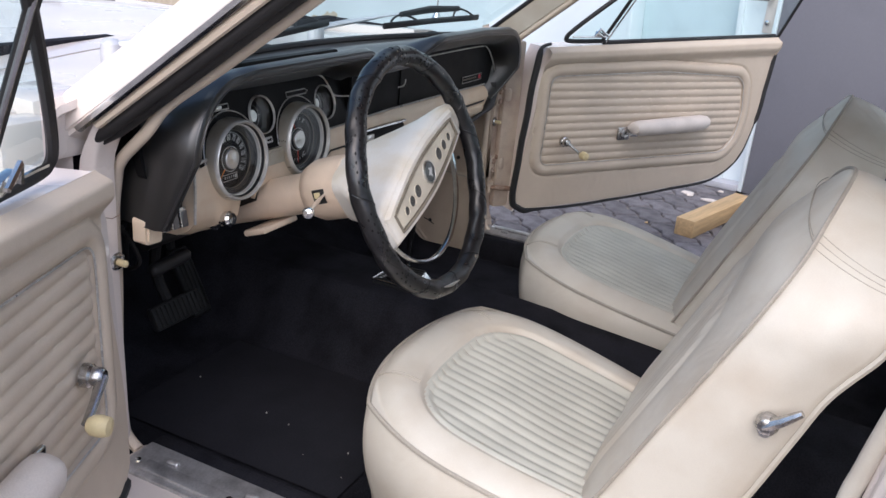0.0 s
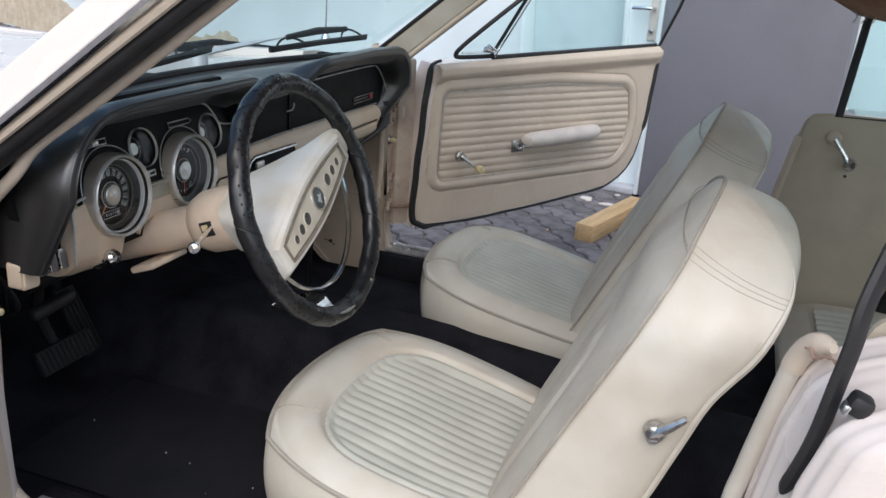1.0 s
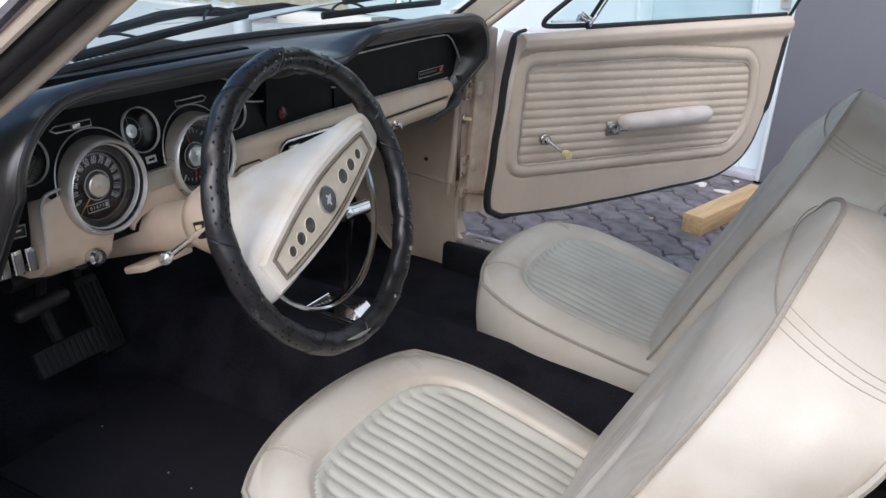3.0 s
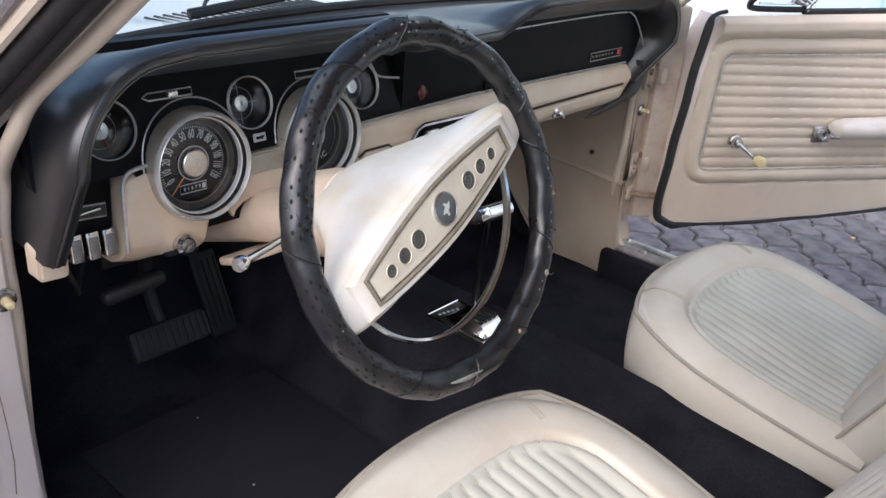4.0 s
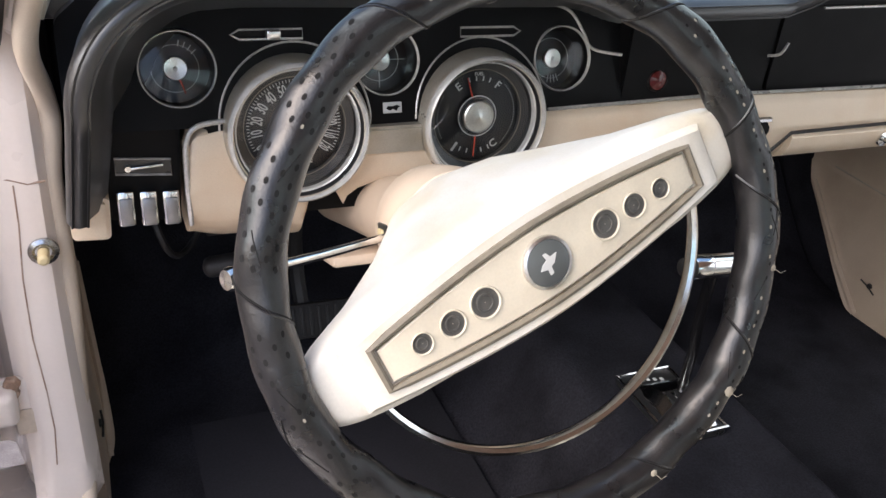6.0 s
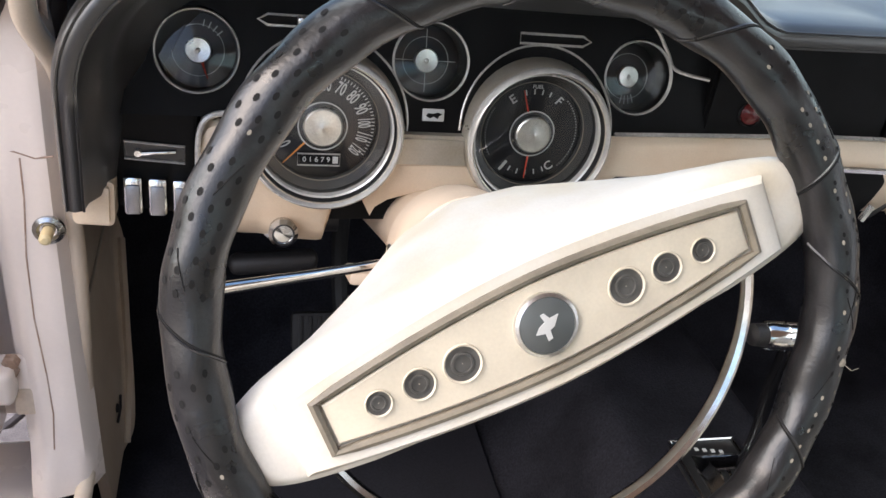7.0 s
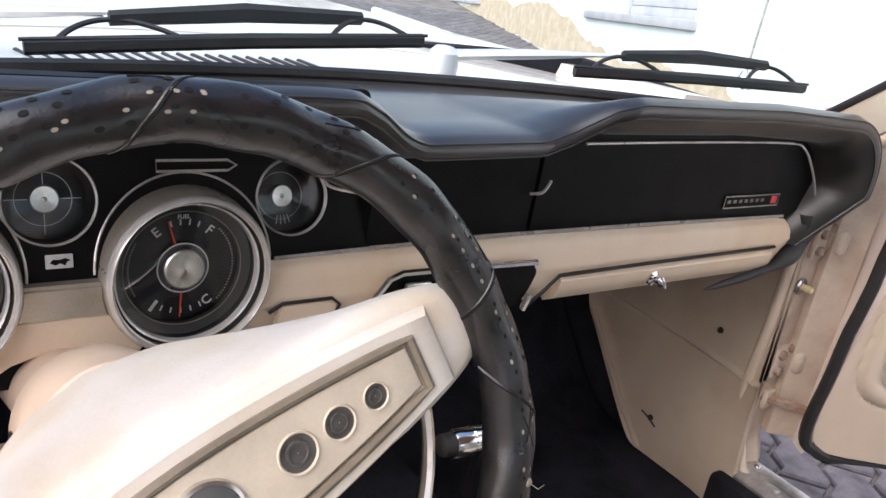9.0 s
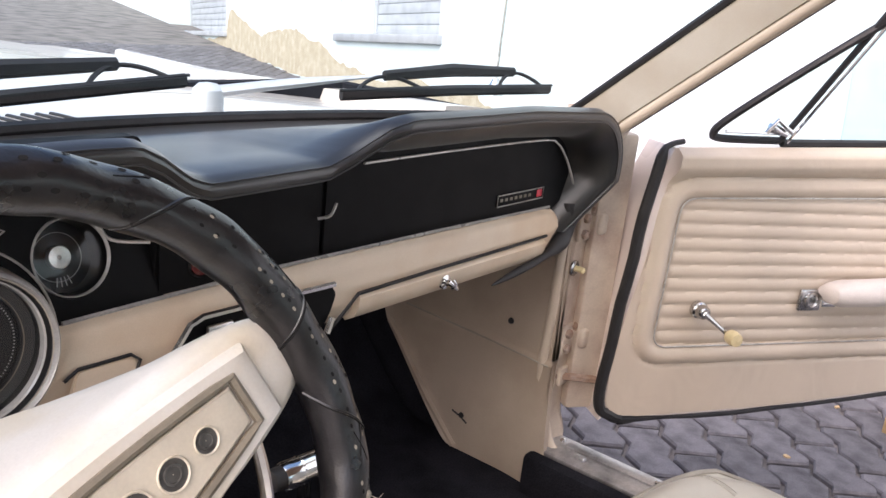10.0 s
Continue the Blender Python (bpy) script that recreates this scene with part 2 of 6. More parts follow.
def joined(*bms):
    out = bmesh.new()
    for b in bms:
        me = bpy.data.meshes.new("t")
        b.to_mesh(me)
        b.free()
        out.from_mesh(me)
        bpy.data.meshes.remove(me)
    return out


def moved(bm, m):
    bmesh.ops.transform(bm, matrix=m, verts=bm.verts)
    return bm


def loft(rings, closed=True, caps=True):
    bm = bmesh.new()
    vs = [[bm.verts.new(p) for p in r] for r in rings]
    k = len(rings[0])
    for r0, r1 in zip(vs, vs[1:]):
        for i in range(k if closed else k - 1):
            j = (i + 1) % k
            bm.faces.new((r0[i], r0[j], r1[j], r1[i]))
    if caps and closed:
        bm.faces.new(vs[0])
        bm.faces.new(vs[-1])
    return bm


def grid(fn, nu, nv):
    bm = bmesh.new()
    vs = [[bm.verts.new(fn(i / nu, j / nv)) for i in range(nu + 1)] for j in range(nv + 1)]
    for j in range(nv):
        for i in range(nu):
            bm.faces.new((vs[j][i], vs[j][i + 1], vs[j + 1][i + 1], vs[j + 1][i]))
    return bm


def smooth_path(pts, n=8, closed=False):
    """Catmull-Rom through the points."""
    p = [Vector(q) for q in pts]
    k = len(p)
    out = []
    for i in range(k if closed else k - 1):
        if closed:
            a, b, c, d = p[i - 1], p[i], p[(i + 1) % k], p[(i + 2) % k]
        else:
            a, b, c, d = p[max(i - 1, 0)], p[i], p[i + 1], p[min(i + 2, k - 1)]
        for s in range(n):
            t = s / n
            out.append(0.5 * (2 * b + (c - a) * t + (2 * a - 5 * b + 4 * c - d) * t * t + (3 * b - a - 3 * c + d) * t ** 3))
    if not closed:
        out.append(p[-1])
    return out


def tube(pts, r, seg=8, closed=False, flat=1.0):
    """A round (or flattened) bar along the points; r: a radius, or one for each point."""
    p = [Vector(q) for q in pts]
    n = len(p)
    rr = r if isinstance(r, (list, tuple)) else [r] * n
    rings = []
    up = None
    for i in range(n):
        a = p[i - 1] if (i or closed) else p[i]
        b = p[(i + 1) % n] if (i < n - 1 or closed) else p[i]
        d = (b - a).normalized()
        if up is None:
            up = d.orthogonal().normalized() if abs(d.z) > 0.95 else (Vector((0, 0, 1)) - d * d.z).normalized()
        up = (up - d * up.dot(d)).normalized()
        side = d.cross(up)
        rings.append([p[i] + (up * math.cos(2 * math.pi * s / seg) * flat + side * math.sin(2 * math.pi * s / seg)) * rr[i] for s in range(seg)])
    if closed:
        return _ringed(rings)
    return loft(rings)


def _ringed(rings):
    bm = bmesh.new()
    vs = [[bm.verts.new(q) for q in r] for r in rings]
    k, n = len(rings[0]), len(rings)
    for a in range(n):
        for i in range(k):
            j = (i + 1) % k
            bm.faces.new((vs[a][i], vs[a][j], vs[(a + 1) % n][j], vs[(a + 1) % n][i]))
    return bm


def lathe(profile, m=Matrix(), seg=32, caps=True):
    """profile: (radius, height) along z."""
    rings = [[m @ Vector((r * math.cos(2 * math.pi * s / seg), r * math.sin(2 * math.pi * s / seg), h)) for s in range(seg)] for r, h in profile]
    return loft(rings, True, caps)


def rbox(size, m=Matrix(), bev=0.004, seg=2):
    bm = bmesh.new()
    bmesh.ops.create_cube(bm, size=1.0, matrix=Matrix.Diagonal((*size, 1)))
    bev = min(bev, min(size) * 0.45)
    if bev > 0:
        bmesh.ops.bevel(bm, geom=bm.edges[:], offset=bev, segments=seg, affect="EDGES", profile=0.5)
    return moved(bm, m)


def box(x0, x1, y0, y1, z0, z1, bev=0.004, seg=2):
    return rbox((x1 - x0, y1 - y0, z1 - z0), Matrix.Translation(((x0 + x1) / 2, (y0 + y1) / 2, (z0 + z1) / 2)), bev, seg)


def slab(outline, depth, m=Matrix(), bev=0.0, seg=2):
    """A flat piece: the outline in x, y, and its depth along +z; bev rounds the far edge."""
    bm = bmesh.new()
    low = [bm.verts.new((x, y, 0)) for x, y in outline]
    f = bm.faces.new(low)
    r = bmesh.ops.extrude_face_region(bm, geom=[f])
    top = [v for v in r["geom"] if isinstance(v, bmesh.types.BMVert)]
    bmesh.ops.translate(bm, verts=top, vec=(0, 0, depth))
    if bev:
        ts = set(top)
        bmesh.ops.bevel(bm, geom=[e for e in bm.edges if e.verts[0] in ts and e.verts[1] in ts], offset=bev, segments=seg, affect="EDGES")
    return moved(bm, m)


def rounded(corners, r, n=4):
    """A polygon with its corners rounded."""
    out = []
    k = len(corners)
    for i in range(k):
        a, b, c = (Vector(corners[j % k]) for j in (i - 1, i, i + 1))
        q = min(r, (a - b).length * 0.45, (c - b).length * 0.45)
        s, e = b + (a - b).normalized() * q, b + (c - b).normalized() * q
        for t in range(n + 1):
            t /= n
            out.append(tuple((1 - t) ** 2 * s + 2 * t * (1 - t) * b + t * t * e))
    return out


def ramp(x, pts):
    """Smooth interpolation through (x, value) pairs."""
    if x <= pts[0][0]:
        return pts[0][1]
    for (a, va), (b, vb) in zip(pts, pts[1:]):
        if x <= b:
            t = (x - a) / (b - a)
            t = t * t * (3 - 2 * t)
            return va + (vb - va) * t
    return pts[-1][1]


def straight(x, pts):
    if x <= pts[0][0]:
        return pts[0][1]
    for (a, va), (b, vb) in zip(pts, pts[1:]):
        if x <= b:
            return va + (vb - va) * (x - a) / (b - a)
    return pts[-1][1]


def step(a, b, x):
    t = min(max((x - a) / (b - a), 0), 1)
    return t * t * (3 - 2 * t)


FACING = pose(0, 0, 0, 90)  # x right, y up, z towards the seats

# ---------------------------------------------------------------- the yard: ground, wall, doors, beam
g = bmesh.new()
bmesh.ops.create_grid(g, x_segments=8, y_segments=8, size=60)
structure("ground", moved(g, Matrix.Translation((0, 20, -0.012))), GROUNDM, "grey sandy ground of the paved yard", "ground")

WALL_TURN = -23.3  # the house stands at an angle to the car
HOUSE = pose(3.0, -0.55, 0, -4.7, 0, WALL_TURN)  # local y runs along the wall, local -x looks at the car; the yard slopes, the house does not


def house_wall():
    """The rendered wall, with a door niche and two window openings cut through."""
    t, bms = 0.55, []
    cuts = [(0.10, 0.82, -0.05, 2.05), (4.37, 6.48, 1.10, 2.4), (10.9, 15.0, 1.10, 2.4)]
    y = -8.0
    for a, b, z0, z1 in cuts:
        bms.append(box(0, t, y, a, -1.0, 4.2, 0))
        if z0 > 0:
            bms.append(box(0, t, a, b, -1.0, z0, 0))
        bms.append(box(0, t, a, b, z1, 4.2, 0))
        y = b
    bms.append(box(0, t, y, 34.0, -2.5, 6.0, 0))
    ob = structure("wall_house", joined(*bms), WALL, "pale blue-white rendered house wall with flaking base", "wall")
    ob.matrix_basis = HOUSE
    return ob


wall = house_wall()
# bare patches where the render has come off
edge_top = [(3.4, 0.56), (3.7, 0.66), (3.9, 0.74), (4.3, 0.68), (4.8, 0.78), (5.2, 0.71), (5.6, 0.70), (6.0, 0.77), (6.5, 0.84), (6.9, 0.98), (7.4, 1.04), (7.8, 1.14), (8.3, 1.13),
            (8.8, 1.10), (9.2, 1.07), (9.7, 1.20), (10.2, 1.30), (10.65, 1.40), (11.0, 1.05), (12.0, 0.98)]
edge_low = [(11.6, 0.80), (10.9, 0.82), (10.2, 0.76), (9.4, 0.70), (8.7, 0.72), (8.0, 0.64), (7.2, 0.62), (6.6, 0.58), (5.9, 0.60), (5.2, 0.52), (4.4, 0.50), (3.7, 0.46)]
rng = random.Random(4)
line = []
ring = [Vector((*p, 0)) for p in edge_top + edge_low]
for p in smooth_path(ring, 6, True):
    line.append((p.x + rng.uniform(-0.03, 0.03), p.y + rng.uniform(-0.018, 0.018)))
patch = part("bare_plaster", slab(line, 0.004, Matrix(((0, 0, -1, 0.0), (1, 0, 0, 0), (0, 1, 0, 0), (0, 0, 0, 1)))), BARE, wall, "bare brown plaster where the render flaked off")


def window(name, a, b, z0, z1):
    ob = structure(name, box(0.40, 0.44, a, b, z0, z1, 0), SHADEGREY, "window with closed grey shutter and stone sill", "window")
    ob.matrix_basis = HOUSE
    part("window_sill", box(-0.05, 0.40, a - 0.06, b + 0.06, z0 - 0.07, z0 + 0.005, 0.012), SILLGREY, ob)
    fr = joined(box(0.37, 0.41, a, a + 0.06, z0 + 0.006, z1, 0.004), box(0.37, 0.41, b - 0.06, b, z0 + 0.006, z1, 0.004))
    part("window_frame", fr, SHADEGREY, ob)
    n = int((z1 - z0) / 0.1)
    for i in range(n):
        part("slat", box(0.386, 0.402, a + 0.061, b - 0.061, z0 + 0.02 + i * 0.1, z0 + 0.112 + i * 0.1, 0.004), SHADEGREY, ob)


window("window_1", 4.37, 6.48, 1.10, 2.4)
window("window_2", 10.9, 15.0, 1.10, 2.4)

niche = structure("door_1", box(0.10, 0.15, 0.10, 0.82, 0.0, 2.05, 0.004), material("pale blue door paint", (0.52, 0.64, 0.67), 0.5, blotch=0.05), "closed pale blue side door in the wall", "door")
niche.matrix_basis = HOUSE
part("door_frame", joined(box(-0.015, 0.10, 0.10, 0.13, 0, 2.05, 0.004), box(-0.015, 0.10, 0.79, 0.82, 0, 2.05, 0.004)), WALL, niche)
part("threshold", box(-0.10, 0.10, -0.04, 0.9, 0.0, 0.035, 0.006), SILLGREY, niche)

leaf = thing("steel_door", (3.0, -0.55, 0), "grey painted steel door leaf standing open against the wall", "door", turn=WALL_TURN, local=True)
part("panel", box(-0.075, -0.02, -0.97, -0.06, 0.004, 2.1, 0.004), GREYSTEEL, leaf)
part("edge_strip", box(-0.080, -0.018, -0.058, -0.035, 0.004, 2.1, 0.004), WALL, leaf)
post = thing("door_handle", (3.0, -0.55, 0), "white lever handle plate on the wall frame", "handle", turn=WALL_TURN, local=True)
part("backplate", box(-0.012, -0.002, 0.0, 0.055, 0.80, 1.06, 0.004), ARMWHITE, post)
part("lever", tube([(-0.012, 0.028, 0.96), (-0.055, 0.028, 0.96), (-0.06, 0.05, 0.96), (-0.06, 0.13, 0.955)], 0.010), CHROME, post)
part("cylinder", lathe([(0.012, 0), (0.012, 0.016), (0.006, 0.018)], pose(-0.012, 0.028, 0.85, 0, -90, 0), 16), CHROME, post)

beam = thing("timber_beam", (2.2, -0.5, 0.0), "short sawn pine beam lying on the pavers", "beam", local=True)
beam.matrix_basis = pose(1.978, -0.458, 0.0, 0, 0, -15)
part("beam", rbox((0.62, 0.085, 0.078), Matrix.Translation((0.31, 0, 0.041)), 0.004), PINE, beam)
rng = random.Random(8)


def scrap(name, x, y, size, thick, mat, label, category, group):
    """A small broken flake lying on the ground."""
    k = [(size * rng.uniform(0.6, 1.0) * math.cos(a), size * rng.uniform(0.4, 0.8) * math.sin(a)) for a in [i * math.pi / 3.5 for i in range(7)]]
    ob = new(name, mesh_of(name, slab(k, thick, Matrix(), thick * 0.3, 1), mat))
    ob.matrix_basis = pose(x, y, 0.002, rng.uniform(-3, 3), rng.uniform(-3, 3), rng.uniform(0, 360))
    return tagged(ob, label, category, group)


for i in range(6):
    scrap("wood_chip", rng.uniform(1.6, 2.8), rng.uniform(-0.35, 0.25), rng.uniform(0.008, 0.020), 0.004, PINE, "small pale wood chip lying on the pavers", "wood chip", "wood chips on the ground")
for i in range(9):
    d = rng.uniform(0.12, 0.42)
    along = rng.uniform(-0.75, 0.25)
    scrap("plaster_flake", 3.0 - 0.918 * d + 0.396 * along, -0.55 + 0.396 * d + 0.918 * along, rng.uniform(0.015, 0.055), 0.006, ARMWHITE, "broken white plaster flake lying by the wall", "debris", "plaster flakes by the wall")

# ---------------------------------------------------------------- the car's shell
car = thing("car_body", (0, -0.3, 0.0), "off-white two-door coupe shell with both doors open", "car")


def screen_y(x):
    return 0.17 - 0.33 * x * x


def pillar_at(z, s):
    """The inner edge of the windscreen pillar on side s."""
    return Vector((s * (0.649 - 0.249 * (z - 0.93)), -0.156 - 1.265 * (z - 0.93), z))


# front end: wings and bonnet, seen through the screen
def nose(x0, x1, y0, y1, lift):
    def fn(u, v):
        x = x0 + (x1 - x0) * u
        y = y0 + (y1 - y0) * v
        ax = abs(x)
        z = 0.874 - 0.10 * x * x - 0.030 * v ** 2 + lift
        if ax > 0.62:
            z += 0.035 * (1 - v) ** 2 + 0.008 * math.sin((ax - 0.62) / 0.24 * math.pi) - 0.10 * step(0.78, 0.88, ax)
        return (x, y, z)
    return grid(fn, 28, 16)


def solid(bm, d=0.012):
    r = bmesh.ops.extrude_face_region(bm, geom=bm.faces[:])
    bmesh.ops.translate(bm, verts=[v for v in r["geom"] if isinstance(v, bmesh.types.BMVert)], vec=(0, 0, -d))
    return bm


part("bonnet", solid(nose(-0.615, 0.615, 0.42, 1.62, 0.0)), BODY, car)
for s in (-1, 1):
    part("front_wing", joined(solid(nose(*sorted((s * 0.62, s * 0.88)), 0.10 if s < 0 else 0.20, 1.62, 0.0)),
                              solid(nose(*sorted((s * (0.70 if s < 0 else 0.80), s * 0.88)), -0.02, 0.10, 0.03 if s < 0 else -0.02)),
                              box(min(s * 0.86, s * 0.885), max(s * 0.86, s * 0.885), -0.02, 1.62, 0.32, 0.80, 0.01)), BODY, car)
part("wing_end", joined(box(-0.885, -0.80, -0.03, 0.02, 0.32, 0.875, 0.012), box(-0.81, -0.70, 0.0, 0.11, 0.80, 0.893, 0.012)), BODY, car)
for s in (-1, 1):
    part("wing_gutter", box(*sorted((s * 0.70, s * 0.755)), 0.10, 0.50, 0.76, 0.845, 0.006), BODY, car)
cowl = part("cowl_panel", solid(grid(lambda u, v: (-0.615 + 1.23 * u, screen_y(-0.615 + 1.23 * u) + 0.015 + (0.41 - screen_y(-0.615 + 1.23 * u) - 0.015) * v, 0.872 + 0.002 * v - 0.10 * v * (-0.615 + 1.23 * u) ** 2), 24, 6)), BODY, car)
for i in range(20):
    x = -0.335 + i * 0.0165
    part("vent_slot", rbox((0.0055, 0.062, 0.006), pose(x, 0.236 - 0.1 * x * x, 0.8725 - 0.045 * x * x, 0, 0, 10), 0.0015, 1), RUBBER, cowl)

# screen, its seal and the roof
def screen_point(u, v):
    x = -0.655 + 1.31 * u
    k = 1 - 0.10 * v
    return (x * k, screen_y(x) - 0.50 * v, 0.877 + 0.378 * v - 0.02 * v * v)


gl = part("windscreen", grid(screen_point, 24, 10), GLASS, car, "clear laminated windscreen")
gl.visible_shadow = False
edge = [screen_point(i / 30, 0.0) for i in range(31)]
part("screen_seal", tube(edge, 0.009, 8), RUBBER, car)
roofz = lambda x, y: 1.30 - 0.10 * x * x - 0.06 * ((y + 1.0) / 0.8) ** 2
part("roof", solid(grid(lambda u, v: ((-0.62 + 1.24 * u), -0.36 - 1.42 * v - 0.16 * (2 * u - 1) ** 2 * (1 - v), roofz(-0.62 + 1.24 * u, -0.36 - 1.42 * v)), 16, 16), 0.02), BODY, car)
for s in (-1, 1):
    a, b = pillar_at(0.80, s), pillar_at(1.225, s)
    o = Vector((s * 0.090, 0.037, 0.0))
    n1 = Vector((s * 0.002, 0.045, 0.03))
    def strip(p, q, w, d):
        """A four-sided bar from p to q; w and d span its section."""
        return loft([[p, p + w, p + w + d, p + d], [q, q + w, q + w + d, q + d]])
    bar = strip(a, b, o, n1)
    bmesh.ops.bevel(bar, geom=[e for e in bar.edges], offset=0.006, segments=2, affect="EDGES")
    part("screen_pillar", bar, BODY, car)
    c, d = pillar_at(0.86, s), pillar_at(1.225, s)
    trim = strip(c + Vector((s * 0.000, -0.005, 0)), d + Vector((s * 0.000, -0.005, 0)), Vector((-s * 0.016, 0.050, 0.028)), Vector((s * 0.027, 0.008, 0.0)))
    bmesh.ops.bevel(trim, geom=trim.edges[:], offset=0.005, segments=2, affect="EDGES")
    part("pillar_trim", trim, VINYL, car, "beige inner pillar trim")
    part("screen_gasket", tube([c + Vector((-s * 0.010, 0.052, 0.030)), d + Vector((-s * 0.010, 0.052, 0.030))], 0.006, 8), RUBBER, car)
    for k in ((0.040, 0.057) if s < 0 else (0.038,)):
        w = Vector((s * k, 0.41 * k - 0.010, -0.004))
        e = pillar_at(0.825 if s < 0 else 0.86, s)
        part("door_seal", tube([e + w + Vector((0.004 * math.sin(k * 900), 0, 0)), e.lerp(d, 0.06) + w, d + w], [0.006, 0.0112, 0.0105], 14), RUBBER, car, "black rubber door seal")
    w = Vector((s * 0.076, 0.026, -0.004))
    part("pillar_bead", tube([c + w, d + w], 0.007, 8), TRIMVINYL, car, "beige strip beside the door seal")
    part("drip_rail", tube([c + Vector((s * 0.092, 0.045, -0.01)), d + Vector((s * 0.092, 0.045, 0.0))], 0.007, 6), CHROME, car)
    # roof side rail above the side windows, with the tired headliner edge
    part("roof_rail", tube([b + Vector((s * 0.05, 0.03, 0.02)), (s * 0.63, -1.0, 1.255), (s * 0.63, -1.5, 1.215), (s * 0.66, -1.95, 1.0), (s * 0.70, -2.2, 0.90)], [0.03, 0.03, 0.04, 0.07, 0.09], 10), BODY, car)

# door openings: front posts, sills, inner edges
for s in (-1, 1):
    sg = lambda x: s * x
    # rear-facing face of the front post, from the sill up to the pillar
    def post_face(u, v):
        z = 0.30 + 0.60 * v
        inner = (0.674 if s < 0 else 0.699) + 0.004 * math.sin(v * 3.1)
        outer = 0.744 if s < 0 else 0.768 + 0.01 * v
        x = inner + (outer - inner) * u
        y = (0.009 if s < 0 else -0.018) - 0.022 * math.sin(min(u / 0.25, 1) * math.pi / 2) - 0.020 * (1 - step(0.0, 0.10, v)) * u + 0.012 * step(0.75, 1.0, u) - 0.05 * step(0.80, 1, v)
        return (s * x, y, z)
    # passenger side: the same paint, darkened by colour for shade and dirt
    part("door_post", grid(post_face, 10, 30), BODY if s < 0 else JAMB, car, "pinkish white painted door post" if s < 0 else "painted door post, coloured dark for stains and shade")
    part("hinge_recess", grid(lambda u, v: (s * ((0.744 if s < 0 else 0.768) + 0.10 * u), (0.010 if s < 0 else -0.03) + 0.09 * step(0, 0.3, u) + 0.01 * u, 0.31 + 0.58 * v), 12, 12), BODY if s < 0 else JAMB, car, "painted hinge recess" if s < 0 else "hinge recess, coloured dark for stains and shade")
    part("wing_inner", box(min(s * 0.79, s * 0.87), max(s * 0.79, s * 0.87), 0.03, 0.10, 0.31, 0.875, 0.012), BODY, car)
    fy = 0.0 if s < 0 else -0.038
    for z in ((0.452,) if s < 0 else (0.495, 0.705)):
        hb = joined(rbox((0.062, 0.010, 0.056), pose(s * 0.742, fy - 0.004, z), 0.004), rbox((0.030, 0.030, 0.040), pose(s * 0.758, fy - 0.018, z + 0.004), 0.008, 3),
                    lathe([(0.0115, -0.034), (0.0115, -0.012), (0.0095, -0.011), (0.0095, 0.011), (0.0115, 0.012), (0.0115, 0.034)], pose(s * 0.776, fy - 0.022, z), 14))
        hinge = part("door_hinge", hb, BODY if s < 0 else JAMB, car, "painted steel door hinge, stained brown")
        for dx, dz in ((0.006, 0.014), (0.004, 0.026)) if s < 0 else ((-0.018, 0.014), (-0.018, -0.014), (0.004, 0.024)):
            part("bolt", lathe([(0.0085, 0), (0.0085, 0.006), (0.006, 0.008), (0.0, 0.008)], pose(s * (0.742 + dx), fy - 0.009, z + dz, 90), 6, False), RUST, hinge, "rusty bolt head")
    if s > 0:
        part("door_check", tube([(s * 0.722, fy + 0.005, 0.425), (s * 0.742, fy - 0.022, 0.424), (s * 0.772, fy - 0.045, 0.420), (s * 0.80, fy - 0.09, 0.415)], 0.0075, 6), RUST, car, "rusty door check arm")
    part("check_bracket", rbox((0.030, 0.010, 0.034), pose(s * 0.735, fy - 0.006, 0.424), 0.003), JAMB, car)
    # button of the courtesy light
    btn = part("light_switch_seat", lathe([(0.0145, 0), (0.014, 0.003), (0.010, 0.005), (0.0075, 0.003)], pose(-0.696 if s < 0 else 0.722, -0.012 if s < 0 else -0.039, 0.629, 90), 20), DULLCHROME, car, "grey ring of the courtesy light switch")
    part("light_switch", lathe([(0.0055, 0), (0.0055, 0.016), (0.003, 0.018)], pose(-0.696 if s < 0 else 0.722, -0.016 if s < 0 else -0.043, 0.629, 90), 14), IVORY, btn)
    # soft edging round the opening
    if s < 0:
        for run, r in (([(-0.7120, 0.700), (-0.7130, 0.66), (-0.7180, 0.60), (-0.7190, 0.53), (-0.7150, 0.46), (-0.7140, 0.41), (-0.7180, 0.36)], 0.0011), ([(-0.685, 0.702), (-0.700, 0.700), (-0.716, 0.706), (-0.730, 0.704), (-0.742, 0.707)], 0.0010)):
            part("paint_crack", tube([(x, -0.0125 + 0.012 * step(0.7255, 0.744, -x), z) for x, z in run], r, 5), RUST, car, "brown crack in the sealer")
        run = [(-0.672, -0.106, 0.885), (-0.680, -0.070, 0.840), (-0.675, -0.011, 0.785), (-0.674, 0.003, 0.75), (-0.680, 0.006, 0.69), (-0.679, 0.008, 0.587), (-0.684, 0.010, 0.47), (-0.688, 0.009, 0.38), (-0.690, 0.000, 0.325), (-0.692, -0.014, 0.306), (-0.694, -0.036, 0.294)]
    else:
        run = [(0.668, -0.110, 0.885), (0.684, -0.060, 0.835), (0.694, -0.034, 0.76), (0.696, -0.028, 0.67), (0.696, -0.027, 0.55), (0.697, -0.022, 0.45), (0.699, -0.030, 0.37), (0.701, -0.044, 0.335), (0.702, -0.056, 0.306), (0.703, -0.070, 0.292)]
    lace = smooth_path([pillar_at(z, s) + Vector((s * 0.008, -0.008, 0)) for z in (1.2, 1.05, 0.95)] + run, 6)
